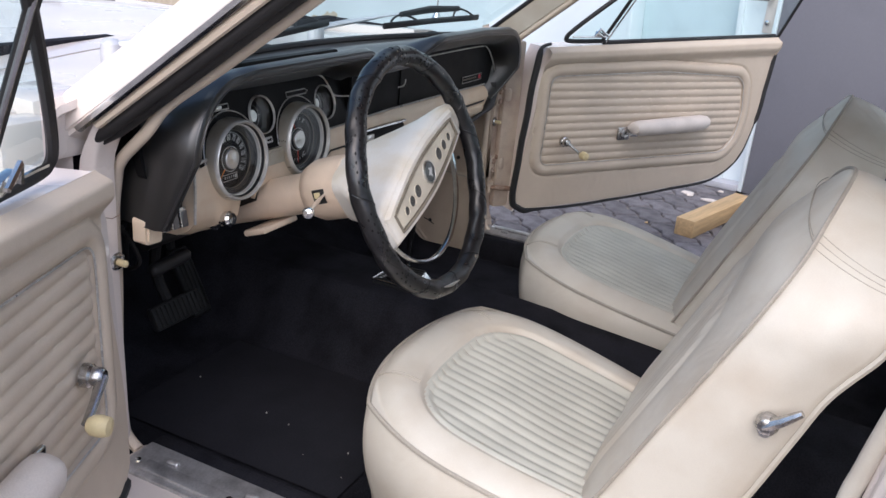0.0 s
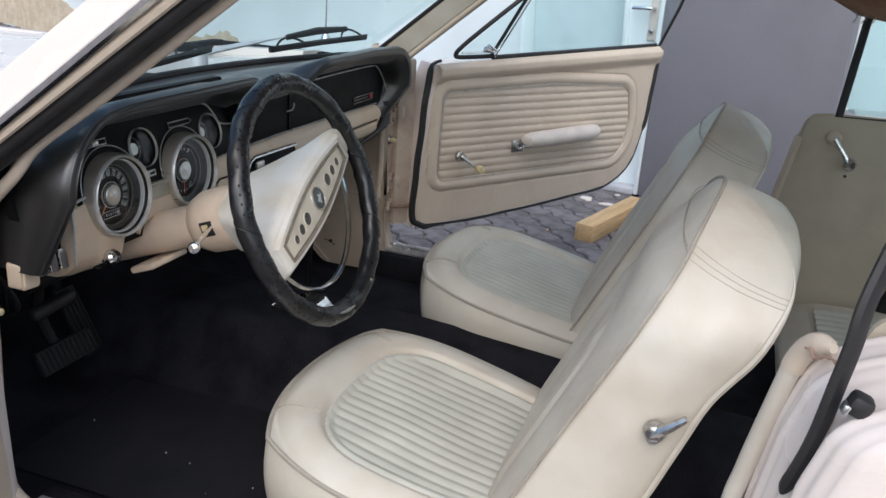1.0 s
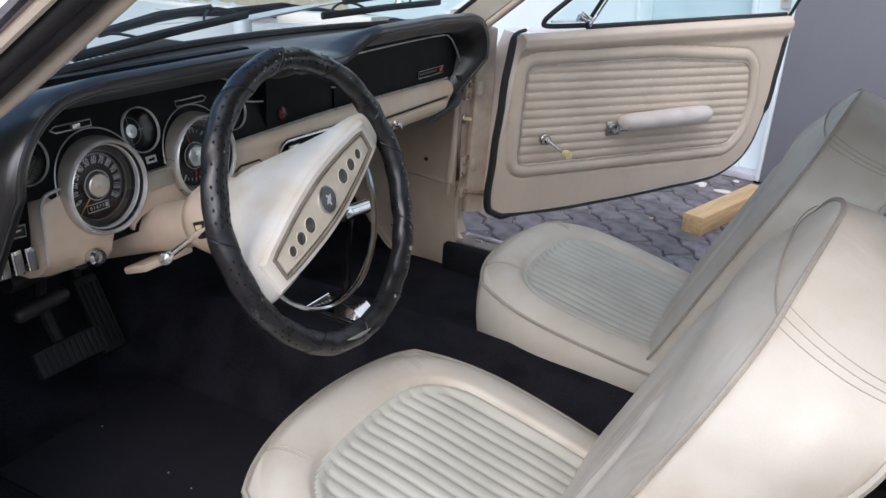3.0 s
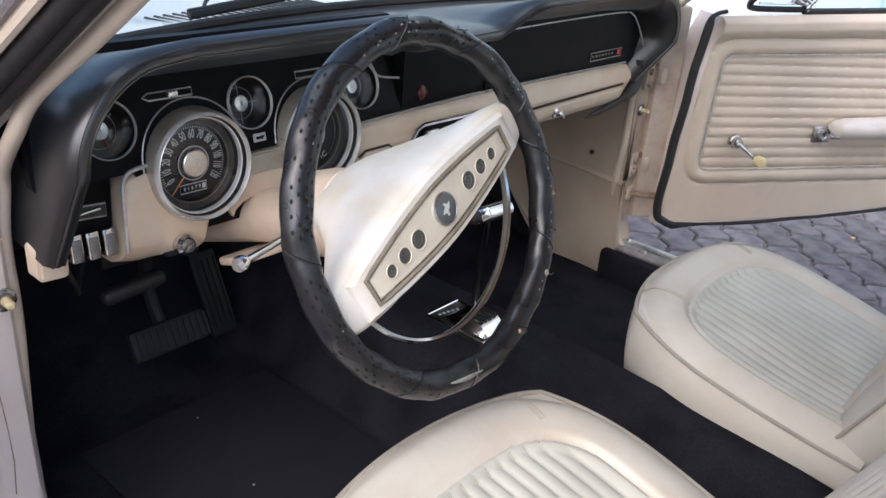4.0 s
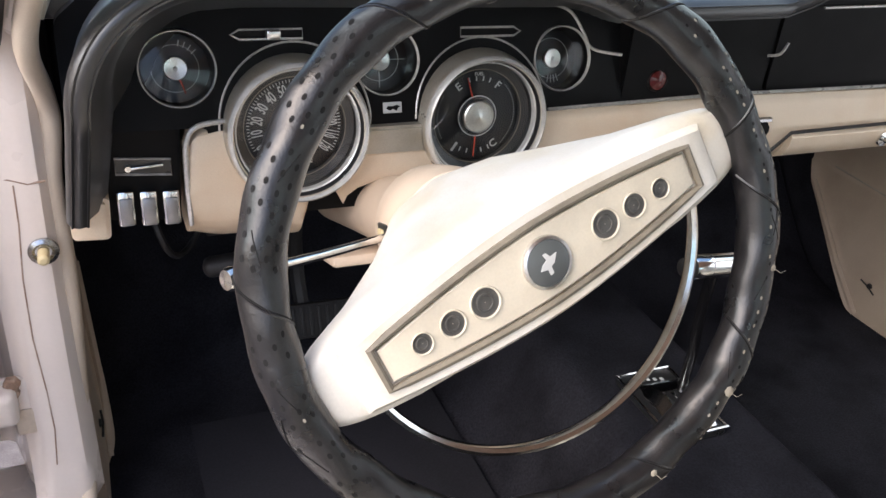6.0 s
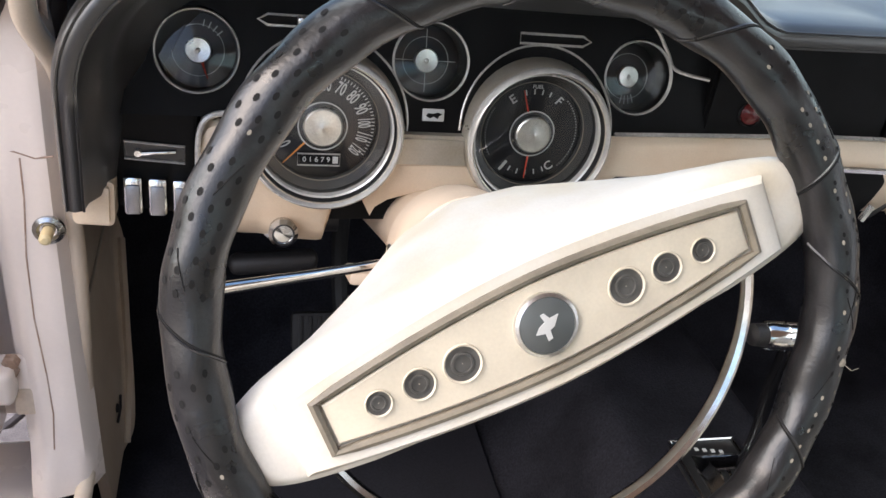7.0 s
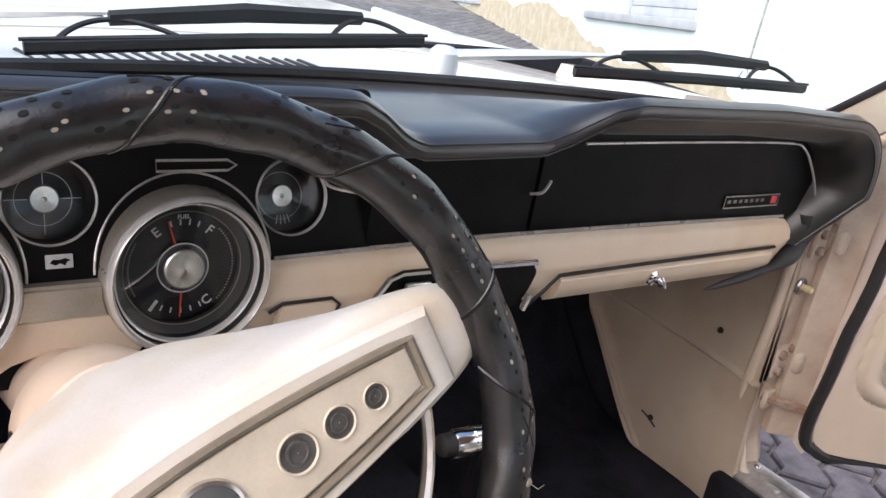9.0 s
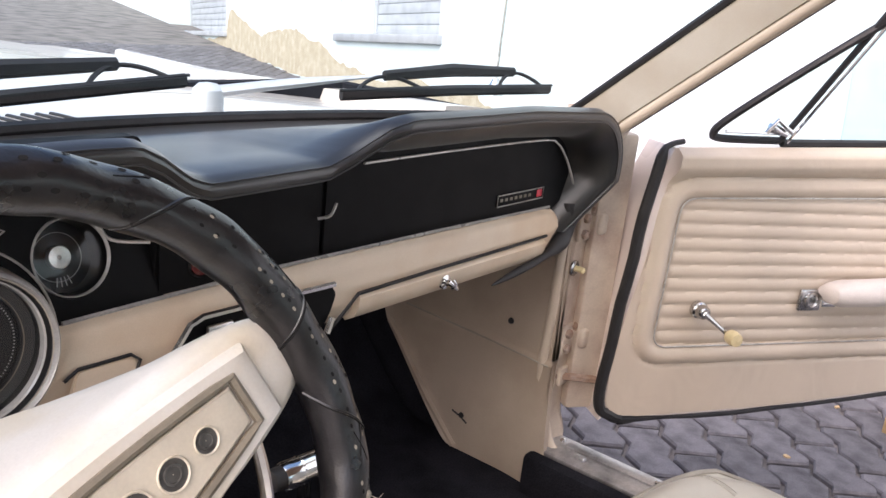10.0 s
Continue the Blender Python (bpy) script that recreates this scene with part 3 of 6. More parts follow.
    part("windlace", tube(lace, 0.0095, 10), TRIMVINYL, car, "beige edging along the door opening")
    # sill with its scuff plate
    part("sill", joined(box(*sorted((s * 0.672, s * (0.86 if s < 0 else 0.764))), -1.12, -0.03, 0.17, 0.296, 0.010, 3), box(*sorted((s * 0.735, s * (0.86 if s < 0 else 0.764))), -0.04, 0.08, 0.17, 0.296, 0.014, 3)), BODY, car)
    plate = part("scuff_plate", box(min(s * 0.672, s * 0.752), max(s * 0.672, s * 0.752), -1.05, -0.045, 0.294, 0.302, 0.003), STEEL, car, "scuffed ribbed aluminium sill plate")
    part("rib", rbox((0.026, 0.96, 0.006), pose(s * 0.728, -0.56, 0.3035), 0.0025), STEEL, plate)
    for i in range(6):
        part("slot", rbox((0.012, 0.024, 0.010), pose(s * 0.702, -0.12 - 0.16 * i, 0.3035), 0.0042, 3), STEEL, plate)
        part("screw", lathe([(0.006, 0), (0.005, 0.003), (0.0, 0.004)], pose(s * 0.728, -0.07 - 0.185 * i, 0.306), 10, False), CHROME, plate)
    part("carpet_edge", box(min(s * 0.640, s * 0.671), max(s * 0.640, s * 0.671), -1.05, -0.040, 0.22, 0.300, 0.008), CARPET, car)

# kick panels under the dash ends
for s in (-1, 1):
    part("footwell_side", box(min(s * 0.714, s * 0.745), max(s * 0.714, s * 0.745), 0.03, 0.56, 0.18, 0.86, 0.0), CARPET, car)
    ky = 0.028 if s < 0 else -0.012
    kick = [(-0.075 if s > 0 else 0.02, 0.228), (0.134, 0.226), (0.327, 0.415), (0.362, 0.46), (0.37, 0.70), (ky - 0.026, 0.70), (ky - 0.028, 0.46)]
    KX = 0.700

    def kick_x(y, z):
        """The panel stands upright above its crease and swells inwards below it."""
        return KX - 0.005 * step(0.461, 0.453, z) - 0.024 * step(0.455, 0.235, z) - 0.006 * step(0.02, -0.04, y) - 0.012 * math.exp(-((z - 0.415 - (y - 0.327) * 0.98) / 0.012) ** 2) * step(0.10, 0.16, y) * step(0.47, 0.42, z)
    ring = rounded(kick, 0.02)
    cells = bmesh.new()
    f = cells.faces.new([cells.verts.new((0, y, z)) for y, z in ring])
    bmesh.ops.triangulate(cells, faces=[f])
    bmesh.ops.subdivide_edges(cells, edges=cells.edges[:], cuts=5, use_grid_fill=True)
    for axis, cuts in ((2, [0.25 + 0.02 * i for i in range(22)] + [0.452, 0.455, 0.458, 0.462]), (1, [-0.06 + 0.03 * i for i in range(14)])):
        for c in cuts:
            co = [0, 0, 0]
            co[axis] = c
            no = [0, 0, 0]
            no[axis] = 1
            bmesh.ops.bisect_plane(cells, geom=cells.verts[:] + cells.edges[:] + cells.faces[:], plane_co=co, plane_no=no)
    for v in cells.verts:
        v.co.x = s * kick_x(v.co.y, v.co.z)
    r_ = bmesh.ops.extrude_face_region(cells, geom=cells.faces[:])
    bmesh.ops.translate(cells, verts=[v for v in r_["geom"] if isinstance(v, bmesh.types.BMVert)], vec=(s * 0.012, 0, 0))
    k = part("kick_panel", cells, KICKVINYL, car, "beige vinyl kick panel with screws", 50)
    # the thin upper line is dark: the fold's shade put in as colour
    for line, r in (([(ky - 0.026, 0.452), (0.10, 0.456), (0.30, 0.462)], 0.0016), ([(0.128, 0.232), (0.20, 0.300), (0.327, 0.422)], 0.006)):
        part("crease", tube([(s * (kick_x(y, z) - 0.0006), y, z) for y, z in line], r, 6), PIPING if r < 0.003 else KICKVINYL, k)
    for y, z in ((0.056, 0.505), (0.122, 0.296), (0.0, 0.655), (0.20, 0.60)):
        x = kick_x(y, z)
        sc = part("screw", lathe([(0.0060, 0), (0.005, 0.003), (0.001, 0.004)], pose(s * x, y, z, 0, -s * 90, 0), 10), RUBBER, k)
        if z < 0.3:
            part("clip_leg", tube([(s * (x - 0.003), y + 0.020, z + 0.004), (s * (x - 0.005), y, z), (s * (x - 0.003), y - 0.016, z - 0.010)], 0.0016, 5), RUBBER, sc)

# floor, toe board, tunnel, bulkhead
part("floor_pan", box(-0.74, 0.74, -2.0, 0.60, 0.17, 0.215, 0.0), RUBBER, car)


def carpet(u, v):
    x = -0.70 + 1.40 * u
    y = -1.45 + 2.0 * v
    z = 0.225 + 0.30 * step(0.22, 0.60, y)
    hump = (0.165 + 0.0 * y) * (1 - step(0.085, 0.19, abs(x)))
    z += hump * (1 - 0.45 * step(-0.3, -1.2, y))
    z += 0.0022 * noise.noise(Vector((x * 14, y * 14, 0)))
    return (x, y, z)


floor_ob = part("carpet", grid(carpet, 110, 100), CARPET, car, "black carpet over floor and tunnel")
part("bulkhead", box(-0.68, 0.68, 0.50, 0.53, 0.22, 0.87, 0.0), CARPET, car)
part("engine_bay", box(-0.60, 0.60, 0.54, 1.60, 0.35, 0.80, 0.02), RUBBER, car)
# soft mat in the driver's footwell
mat = thing("floor_mat", (-0.36, -0.05, 0.23), "plain black rubber floor mat in the footwell", "mat")
part("mat", grid(lambda u, v: (-0.56 + 0.36 * u, -0.34 + 0.50 * v, 0.2315 + 0.30 * step(0.22, 0.60, -0.34 + 0.50 * v)), 160, 14), MATRUBBER, mat)

# rear: quarter panels, seat, shelf, tail
for s in (-1, 1):
    q = [(-1.085, 0.30), (-1.10, 0.50), (-1.117, 0.647), (-1.143, 0.80), (-1.157, 0.854), (-1.20, 0.862), (-1.95, 0.880), (-2.0, 0.30)]
    m = Matrix(((0, 0, -s, s * 0.675), (1, 0, 0, 0), (0, 1, 0, 0), (0, 0, 0, 1)))
    qp = part("rear_trim_panel", slab(rounded(q, 0.02), 0.016, m, 0.006), REARVINYL, car, "beige vinyl rear side panel")
    part("panel_edge", tube([(s * 0.662, -1.095, 0.45), (s * 0.662, -1.112, 0.60), (s * 0.662, -1.146, 0.80)], 0.010, 8), TRIMVINYL, qp)
    body_q = [(-1.20, 0.20), (-1.20, 0.60), (-1.205, 0.775), (-1.23, 0.835), (-1.26, 0.856), (-2.45, 0.893), (-2.55, 0.60), (-2.5, 0.25)]
    m2 = Matrix(((0, 0, s, s * 0.69), (1, 0, 0, 0), (0, 1, 0, 0), (0, 0, 0, 1)))
    part("rear_quarter", slab(rounded(body_q, 0.015), 0.168, m2, 0.02, 3), BODY, car, "off-white rear quarter")
    qg = part("quarter_glass", slab(rounded([(-1.235, 0.865), (-1.25, 1.08), (-1.30, 1.19), (-1.62, 1.15), (-1.80, 0.885)], 0.03), 0.005, Matrix(((0, 0, -s, s * 0.672), (1, 0, 0, 0), (0, 1, 0, 0), (0, 0, 0, 1)))), CLEARGLASS, car)
    qg.visible_shadow = False
    part("glass_edge", tube([(s * 0.668, -1.225, 0.858), (s * 0.668, -1.24, 1.08), (s * 0.668, -1.275, 1.20)], 0.010, 6), RUBBER, car)
    part("glass_sill", tube([(s * 0.668, -1.215, 0.852), (s * 0.668, -1.95, 0.878)], 0.008, 6), RUBBER, car)
    cr = part("window_crank", lathe([(0.017, 0), (0.017, 0.012), (0.010, 0.018)], pose(s * 0.655, -1.224, 0.807, 0, -s * 90, 0), 18), TRIMVINYL, car)
    part("arm", tube([(s * 0.638, -1.224, 0.807), (s * 0.636, -1.245, 0.782), (s * 0.632, -1.262, 0.758)], 0.006, 8), SATIN, cr)
    part("knob", lathe([(0.010, 0), (0.0165, 0.004), (0.0165, 0.012), (0.013, 0.017), (0.0005, 0.018)], pose(s * 0.644, -1.266, 0.752, 0, -s * 90, 0), 18), CHROME, cr)
    part("hole", lathe([(0.004, 0), (0.004, 0.002)], pose(s * 0.6575, -1.266, 0.718, 0, -s * 90, 0), 8), RUBBER, qp)
    part("wheel_arch_trim", tube([(s * 0.645, -1.42, 0.46), (s * 0.645, -1.60, 0.50), (s * 0.645, -1.95, 0.50)], 0.03, 8), VINYL, car)
    if s > 0:
        continue
    # the shut face: a shallow channel, a ridge, then away to the outer skin
    FACE_Y = [(0.20, -1.050), (0.60, -1.060), (0.66, -1.067), (0.74, -1.078), (0.79, -1.092)]
    CROSS = [(0.690, -0.016), (0.700, -0.004), (0.712, -0.008), (0.730, -0.010), (0.742, -0.004), (0.752, -0.010), (0.775, -0.018), (0.800, -0.024), (0.815, -0.024), (0.825, -0.018), (0.838, -0.026), (0.853, -0.038), (0.862, -0.060), (0.866, -0.10)]

    def shut(u, v):
        x = 0.690 + 0.176 * u
        if v < 0.75:
            z = 0.20 + 0.59 * v / 0.75
            y = straight(z, FACE_Y)
        else:
            a = (v - 0.75) / 0.25 * math.pi / 2
            z, y = 0.79 + 0.058 * math.sin(a), -1.092 - 0.090 * (1 - math.cos(a)) - 0.02 * math.sin(a)
        return (s * x, y + ramp(x, CROSS), z + (0.10 * (0.78 - x) if v > 0.75 else 0) * (v - 0.75) * 4)
    part("shut_face", grid(shut, 60, 60), BODY, car, "pinkish white shut face of the rear quarter", 75)
    part("quarter_top", grid(lambda u, v: (s * (0.690 + 0.172 * u), -1.23 - 1.2 * v, 0.848 + 0.05 * v - 0.03 * u ** 4 + 0.10 * (0.09 - 0.176 * u)), 12, 20), BODY, car)
    lace = smooth_path([(s * 0.696, -1.045, 0.310), (s * 0.697, -1.054, 0.590), (s * 0.697, -1.063, 0.665), (s * 0.697, -1.077, 0.745), (s * 0.698, -1.086, 0.795)], 6)
    part("windlace", tube(lace, 0.0105, 10), VINYL, car, "pale edging along the shut face")
    wrap = smooth_path([(s * 0.698, -1.086, 0.793), (s * 0.700, -1.091, 0.810), (s * 0.706, -1.098, 0.825), (s * 0.716, -1.107, 0.832), (s * 0.728, -1.115, 0.835)], 5)
    part("trim_cap", tube(wrap, [0.0118, 0.0120] + [0.0120] * (len(wrap) - 8) + [0.0115, 0.0105, 0.009, 0.008, 0.006, 0.005], 12), TRIMVINYL, car, "torn beige vinyl trim cap")
    part("torn_edge", tube(smooth_path([(s * 0.708, -1.086, 0.816), (s * 0.718, -1.095, 0.828), (s * 0.733, -1.099, 0.824), (s * 0.745, -1.108, 0.833), (s * 0.765, -1.115, 0.836)], 5), [0.0018 + 0.0008 * math.sin(2.1 * k) for k in range(21)], 5), HEADLINER, car, "brown torn edge")
    blade = smooth_path([(s * 0.800, -1.090, 0.710), (s * 0.802, -1.100, 0.748), (s * 0.802, -1.107, 0.782), (s * 0.802, -1.113, 0.832), (s * 0.800, -1.118, 0.872), (s * 0.792, -1.123, 0.918), (s * 0.755, -1.150, 1.010), (s * 0.715, -1.180, 1.100), (s * 0.672, -1.190, 1.210)], 6)
    part("quarter_seal", tube(blade, [0.003, 0.007, 0.010, 0.011] + [0.0105] * (len(blade) - 4), 8, flat=0.6), RUBBER, car, "black rubber window seal")
    part("seal_clip", rbox((0.022, 0.020, 0.020), pose(s * 0.818, -1.131, 0.825, 20, 0, 0), 0.005), RUBBER, car)
    part("clip_plate", rbox((0.014, 0.006, 0.010), pose(s * 0.822, -1.120, 0.822, 20, 0, 0), 0.002), SATIN, car)
part("tail", box(-0.69, 0.69, -2.55, -2.10, 0.25, 0.90, 0.03), BODY, car)
part("parcel_shelf", box(-0.66, 0.66, -2.12, -1.86, 0.84, 0.87, 0.006), RUBBER, car)
rg = part("rear_window", slab(rounded([(-0.56, 0), (0.56, 0), (0.50, 0.44), (-0.50, 0.44)], 0.05), 0.006, pose(0, -2.12, 0.875, 50)), CLEARGLASS, car)
rg.visible_shadow = False
part("headliner", grid(lambda u, v: (-0.60 + 1.2 * u, -0.45 - 1.25 * v, roofz(-0.6 + 1.2 * u, -0.45 - 1.25 * v) - 0.032), 10, 10), HEADLINER, car, "faded tan headliner")
part("headliner_edge", tube([(0.615, -0.95, 1.205), (0.615, -1.12, 1.165), (0.615, -1.22, 1.118), (0.615, -1.40, 1.095), (0.615, -1.7, 1.08)], [0.022, 0.024, 0.026, 0.03, 0.03], 8), HEADLINER, car, "torn headliner edge with loose threads")
for i, y in enumerate((-1.205, -1.222, -1.243)):
    part("loose_thread", tube([(0.60, y, 1.10), (0.598, y - 0.004, 1.088), (0.60, y + 0.003, 1.078)], 0.0014, 5), THREAD, car)
for s in (-1, 1):
    for y in (1.10, -1.70):
        w = part("wheel", lathe([(0.20, -0.10), (0.30, -0.095), (0.325, -0.05), (0.325, 0.05), (0.30, 0.095), (0.20, 0.10)], pose(s * 0.74, y, 0.325, 0, 90, 0), 32), TYRE, car)
        part("rim", lathe([(0.0, 0.05), (0.10, 0.07), (0.19, 0.04), (0.205, 0.085), (0.0, -0.06)], pose(s * 0.74, y, 0.325, 0, s * 90, 0), 24, False), SATIN, w)

bench = thing("rear_seat", (0, -1.6, 0.23), "beige vinyl rear bench seat with pleated cushion", "seat")
part("cushion", loft([[(x, -1.20, 0.24), (x, -1.175, 0.33), (x, -1.20, 0.375), (x, -1.26, 0.392), (x, -1.40, 0.398), (x, -1.90, 0.36), (x, -1.90, 0.24)] for x in [-0.63 + 0.0315 * i for i in range(41)]]), VINYL, bench, "", 60)
part("pleats", grid(lambda u, v: (-0.58 + 1.16 * u, -1.255 - 0.55 * v, 0.3945 + 0.010 * math.sin(v * 3.1) + 0.006 * abs(math.sin(u * 34 * math.pi)) ** 0.6 - 0.035 * v ** 2), 272, 16), PLEAT, bench, "pleated cushion centre")
part("backrest", loft([[(x, -1.82, 0.44), (x, -1.86, 0.62), (x, -1.95, 0.82), (x, -2.0, 0.85), (x, -2.06, 0.80), (x, -2.0, 0.44)] for x in [-0.62 + 0.031 * i for i in range(41)]]), VINYL, bench)

antenna = thing("radio_antenna", (0.775, 0.205, 0.87), "thin chrome whip antenna on the front wing", "antenna")
part("base", lathe([(0.016, 0), (0.014, 0.012), (0.006, 0.03)], pose(0.775, 0.205, 0.885), 14), CHROME, antenna)
part("rod", tube([(0.775, 0.205, 0.90), (0.776, 0.200, 1.3), (0.778, 0.196, 1.75)], 0.0024, 6), DULLCHROME, antenna)


def wiper(pivot, elbow, ends, bar, label):
    """A blade held by two yokes under a long bar, and the arm that carries the bar."""
    w = thing("windscreen_wiper", pivot, label, "wiper", "windscreen wipers")
    a, b = (Vector(p) for p in ends)
    c, d = (Vector(p) for p in bar)
    part("pivot", lathe([(0.020, -0.024), (0.020, 0), (0.019, 0.016), (0.012, 0.023), (0.0004, 0.025)], pose(*pivot), 20, False), ARMSILVER, w, "round silver pivot cap")
    part("arm", tube(smooth_path([Vector(pivot) + Vector((0, 0, 0.012)), elbow, c.lerp(d, 0.5) + Vector((0, 0.006, 0.004))], 6), [0.013 - 0.0003 * k for k in range(6)] + [0.0105, 0.008, 0.005, 0.0042, 0.004, 0.004, 0.004], 8, flat=0.6), ARMSILVER, w)
    part("blade", tube([a, a.lerp(b, 0.5) + Vector((0, 0, 0.002)), b], 0.0052, 6, flat=1.5), RUBBER, w, "black rubber wiper blade")
    part("strip", tube([a + Vector((-0.004, -0.002, 0.006)), b + Vector((0.004, -0.002, 0.006))], 0.0018, 5), RUBBER, w)
    part("bar", tube([c, c.lerp(d, 0.5) + Vector((0, 0.002, 0.005)), d], [0.0055, 0.0075, 0.0055], 6, flat=1.3), RUBBER, w, "dark wiper bar")
    for p, q, top in ((0.06, 0.36, c), (0.72, 0.97, d)):
        rise = top - a.lerp(b, (p + q) / 2)
        part("yoke", tube([a.lerp(b, p + (q - p) * k / 14) + rise * 0.95 * math.sin(math.pi * k / 14) ** 0.75 for k in range(15)], 0.0028, 6), RUBBER, w)
    return w


wiper((-0.42, 0.27, 0.885), (-0.34, 0.20, 0.915), ((-0.357, 0.112, 0.899), (0.042, 0.107, 0.933)), ((-0.281, 0.140, 0.924), (-0.019, 0.140, 0.946)), "black windscreen wiper parked on the driver's glass")
wiper((0.150, 0.212, 0.890), (0.27, 0.165, 0.920), ((0.268, 0.094, 0.914), (0.651, 0.016, 0.926)), ((0.348, 0.094, 0.938), (0.596, 0.050, 0.948)), "black windscreen wiper parked on the passenger's glass")

# ---------------------------------------------------------------- dashboard
dash = thing("dashboard", (0, 0.05, 0.62), "black padded dashboard with cream painted lower panel", "dashboard")

LIP_Z = [(-0.55, 0.916), (-0.50, 0.922), (-0.20, 0.926), (-0.165, 0.925), (-0.140, 0.913), (-0.115, 0.895), (-0.095, 0.887), (0.045, 0.888), (0.075, 0.898),
         (0.12, 0.923), (0.15, 0.930), (0.40, 0.928), (0.575, 0.918)]
REAR_Z = 0.874


def lip_y(x):
    return ramp(x, [(-0.56, -0.125), (-0.18, -0.135), (-0.10, -0.125), (0.06, -0.12), (0.15, -0.135), (0.60, -0.12)])


def pad_section(x):
    z, y = straight(x, LIP_Z), lip_y(x)
    dip = step(-0.19, -0.10, x) * (1 - step(0.05, 0.16, x))
    thick = 0.034 - 0.004 * dip + 0.012 * step(0.10, 0.16, x)
    back = screen_y(x) - 0.004
    return [Vector(p) for p in ((x, y + 0.085, z - thick - 0.006), (x, y + 0.050, z - thick - 0.001), (x, y + 0.032, z - thick + 0.006), (x, y + 0.016, z - thick + 0.015),
            (x, y + 0.002, z - 0.017), (x, y - 0.001, z - 0.010), (x, y + 0.002, z - 0.004), (x, y + 0.014, z + 0.001), (x, y + 0.07, 0.884 + (z - 0.885) * 0.60),
            (x, (y + back) / 2 + 0.03, 0.881 + (z - 0.885) * 0.16), (x, back - 0.03, REAR_Z - 0.004), (x, back, REAR_Z), (x, back, REAR_Z - 0.05), (x, 0.06, 0.80))]


def bent_end(x0, s, low, shift, forward=0.0, steps=14):
    """The pad turns down at its end: its section swings round an axis, then runs straight down."""
    c = Vector((x0, 0, 0.80))
    base = pad_section(x0)
    crest = max(p.z for p in base)
    out = []
    for i in range(1, steps + 1):
        base = [p + Vector((0, 0, (crest - 0.003 - p.z) * 1.6 / steps if 8 <= k <= 11 and p.z < crest - 0.003 else 0)) for k, p in enumerate(base)]
        a = radians(90 * i / steps)
        out.append([c + Vector((s * (p.z - c.z) * math.sin(a), p.y + shift * 0.15 * (i / steps) ** 2 - forward * math.sin(math.pi / 2 * i / steps), (p.z - c.z) * math.cos(a))) for p in base])
    n = 8
    for i in range(1, n + 1):
        t = i / n
        z = 0.80 + (low - 0.80) * t
        out.append([Vector((p.x - (0.045 if s > 0 else 0.012) * t, p.y + shift * 0.85 * t + forward * t, z + (p.z - 0.80) * (1 - t))) for p in out[steps - 1]])
    return out


xs = [-0.540 + 1.115 * i / 112 for i in range(113)]
sections = bent_end(-0.540, -1, 0.684, 0.045, 0.016)[::-1] + [pad_section(x) for x in xs] + bent_end(0.575, 1, 0.712, 0.060)
pad = part("pad", loft(sections), PAD, dash, "black padded vinyl dash top turning down at both ends", 50)
# sewn edge that follows the lip
for k, r in ((4, 0.0014), (6, 0.0011)):
    part("seam", tube([q[k] + Vector((0, -0.0004, 0)) for q in sections], r, 5), PAD, pad)
part("pad_corner", box(-0.690, -0.575, 0.005, 0.075, 0.845, 0.868, 0.006), PAD, dash)
part("screw", lathe([(0.006, 0), (0.005, 0.002), (0.001, 0.0025)], pose(-0.652, 0.0, 0.8685), 10), SATIN, dash)
part("pad_corner", box(0.60, 0.690, 0.005, 0.075, 0.845, 0.868, 0.006), PAD, dash)
tail = smooth_path([(0.648, -0.052, 0.760), (0.650, -0.054, 0.728), (0.638, -0.056, 0.702), (0.606, -0.057, 0.685), (0.560, -0.056, 0.674), (0.455, -0.052, 0.657)], 8)
part("end_tail", tube(tail, [0.018 + 0.002 * math.sin(i * 0.4) - 0.0165 * (i / (len(tail) - 1)) ** 1.3 for i in range(len(tail))], 14), RUBBER, dash, "tapering black tail of the pad", 60)

# the black face panels
def face_y(z):
    """The instrument panel leans back towards its top."""
    return -0.020 - 0.30 * (0.835 - max(z, 0.757))


def leaning(bm, out=0.0):
    for v in bm.verts:
        v.co.y += face_y(v.co.z) - out
    return bm


def pierced(outline, holes, depth):
    """A flat piece in x, z with round openings, its front at y = 0."""
    bm = bmesh.new()
    for ring in [outline] + [[(x + r * math.cos(math.pi * i / 24), z + r * math.sin(math.pi * i / 24)) for i in range(48)] for x, z, r in holes]:
        vs = [bm.verts.new((x, 0, z)) for x, z in ring]
        for p, q in zip(vs, vs[1:] + vs[:1]):
            bm.edges.new((p, q))
    bmesh.ops.triangle_fill(bm, edges=bm.edges[:], use_beauty=True)
    r = bmesh.ops.extrude_face_region(bm, geom=bm.faces[:])
    bmesh.ops.translate(bm, verts=[v for v in r["geom"] if isinstance(v, bmesh.types.BMVert)], vec=(0, depth, 0))
    return bm


OPENINGS = [(-0.562, 0.8090, 0.0345), (-0.3635, 0.8110, 0.0345), (-0.163, 0.8060, 0.0345), (-0.456, 0.750, 0.0695), (-0.260, 0.750, 0.0695)]
part("instrument_panel", leaning(pierced(rounded([(-0.66, 0.757), (-0.54, 0.757), (-0.536, 0.66), (-0.18, 0.66), (-0.176, 0.752), (-0.08, 0.757), (-0.08, 0.90), (-0.60, 0.90), (-0.66, 0.85)], 0.008), OPENINGS, 0.016)), BLACKPANEL, dash, "matt black instrument panel with round openings")
part("centre_panel", slab(rounded([(-0.09, 0.757), (0.120, 0.757), (0.120, 0.862), (-0.09, 0.862)], 0.006), 0.022, FACING @ pose(0, 0, 0.020), 0.003), BLACKPANEL, dash)
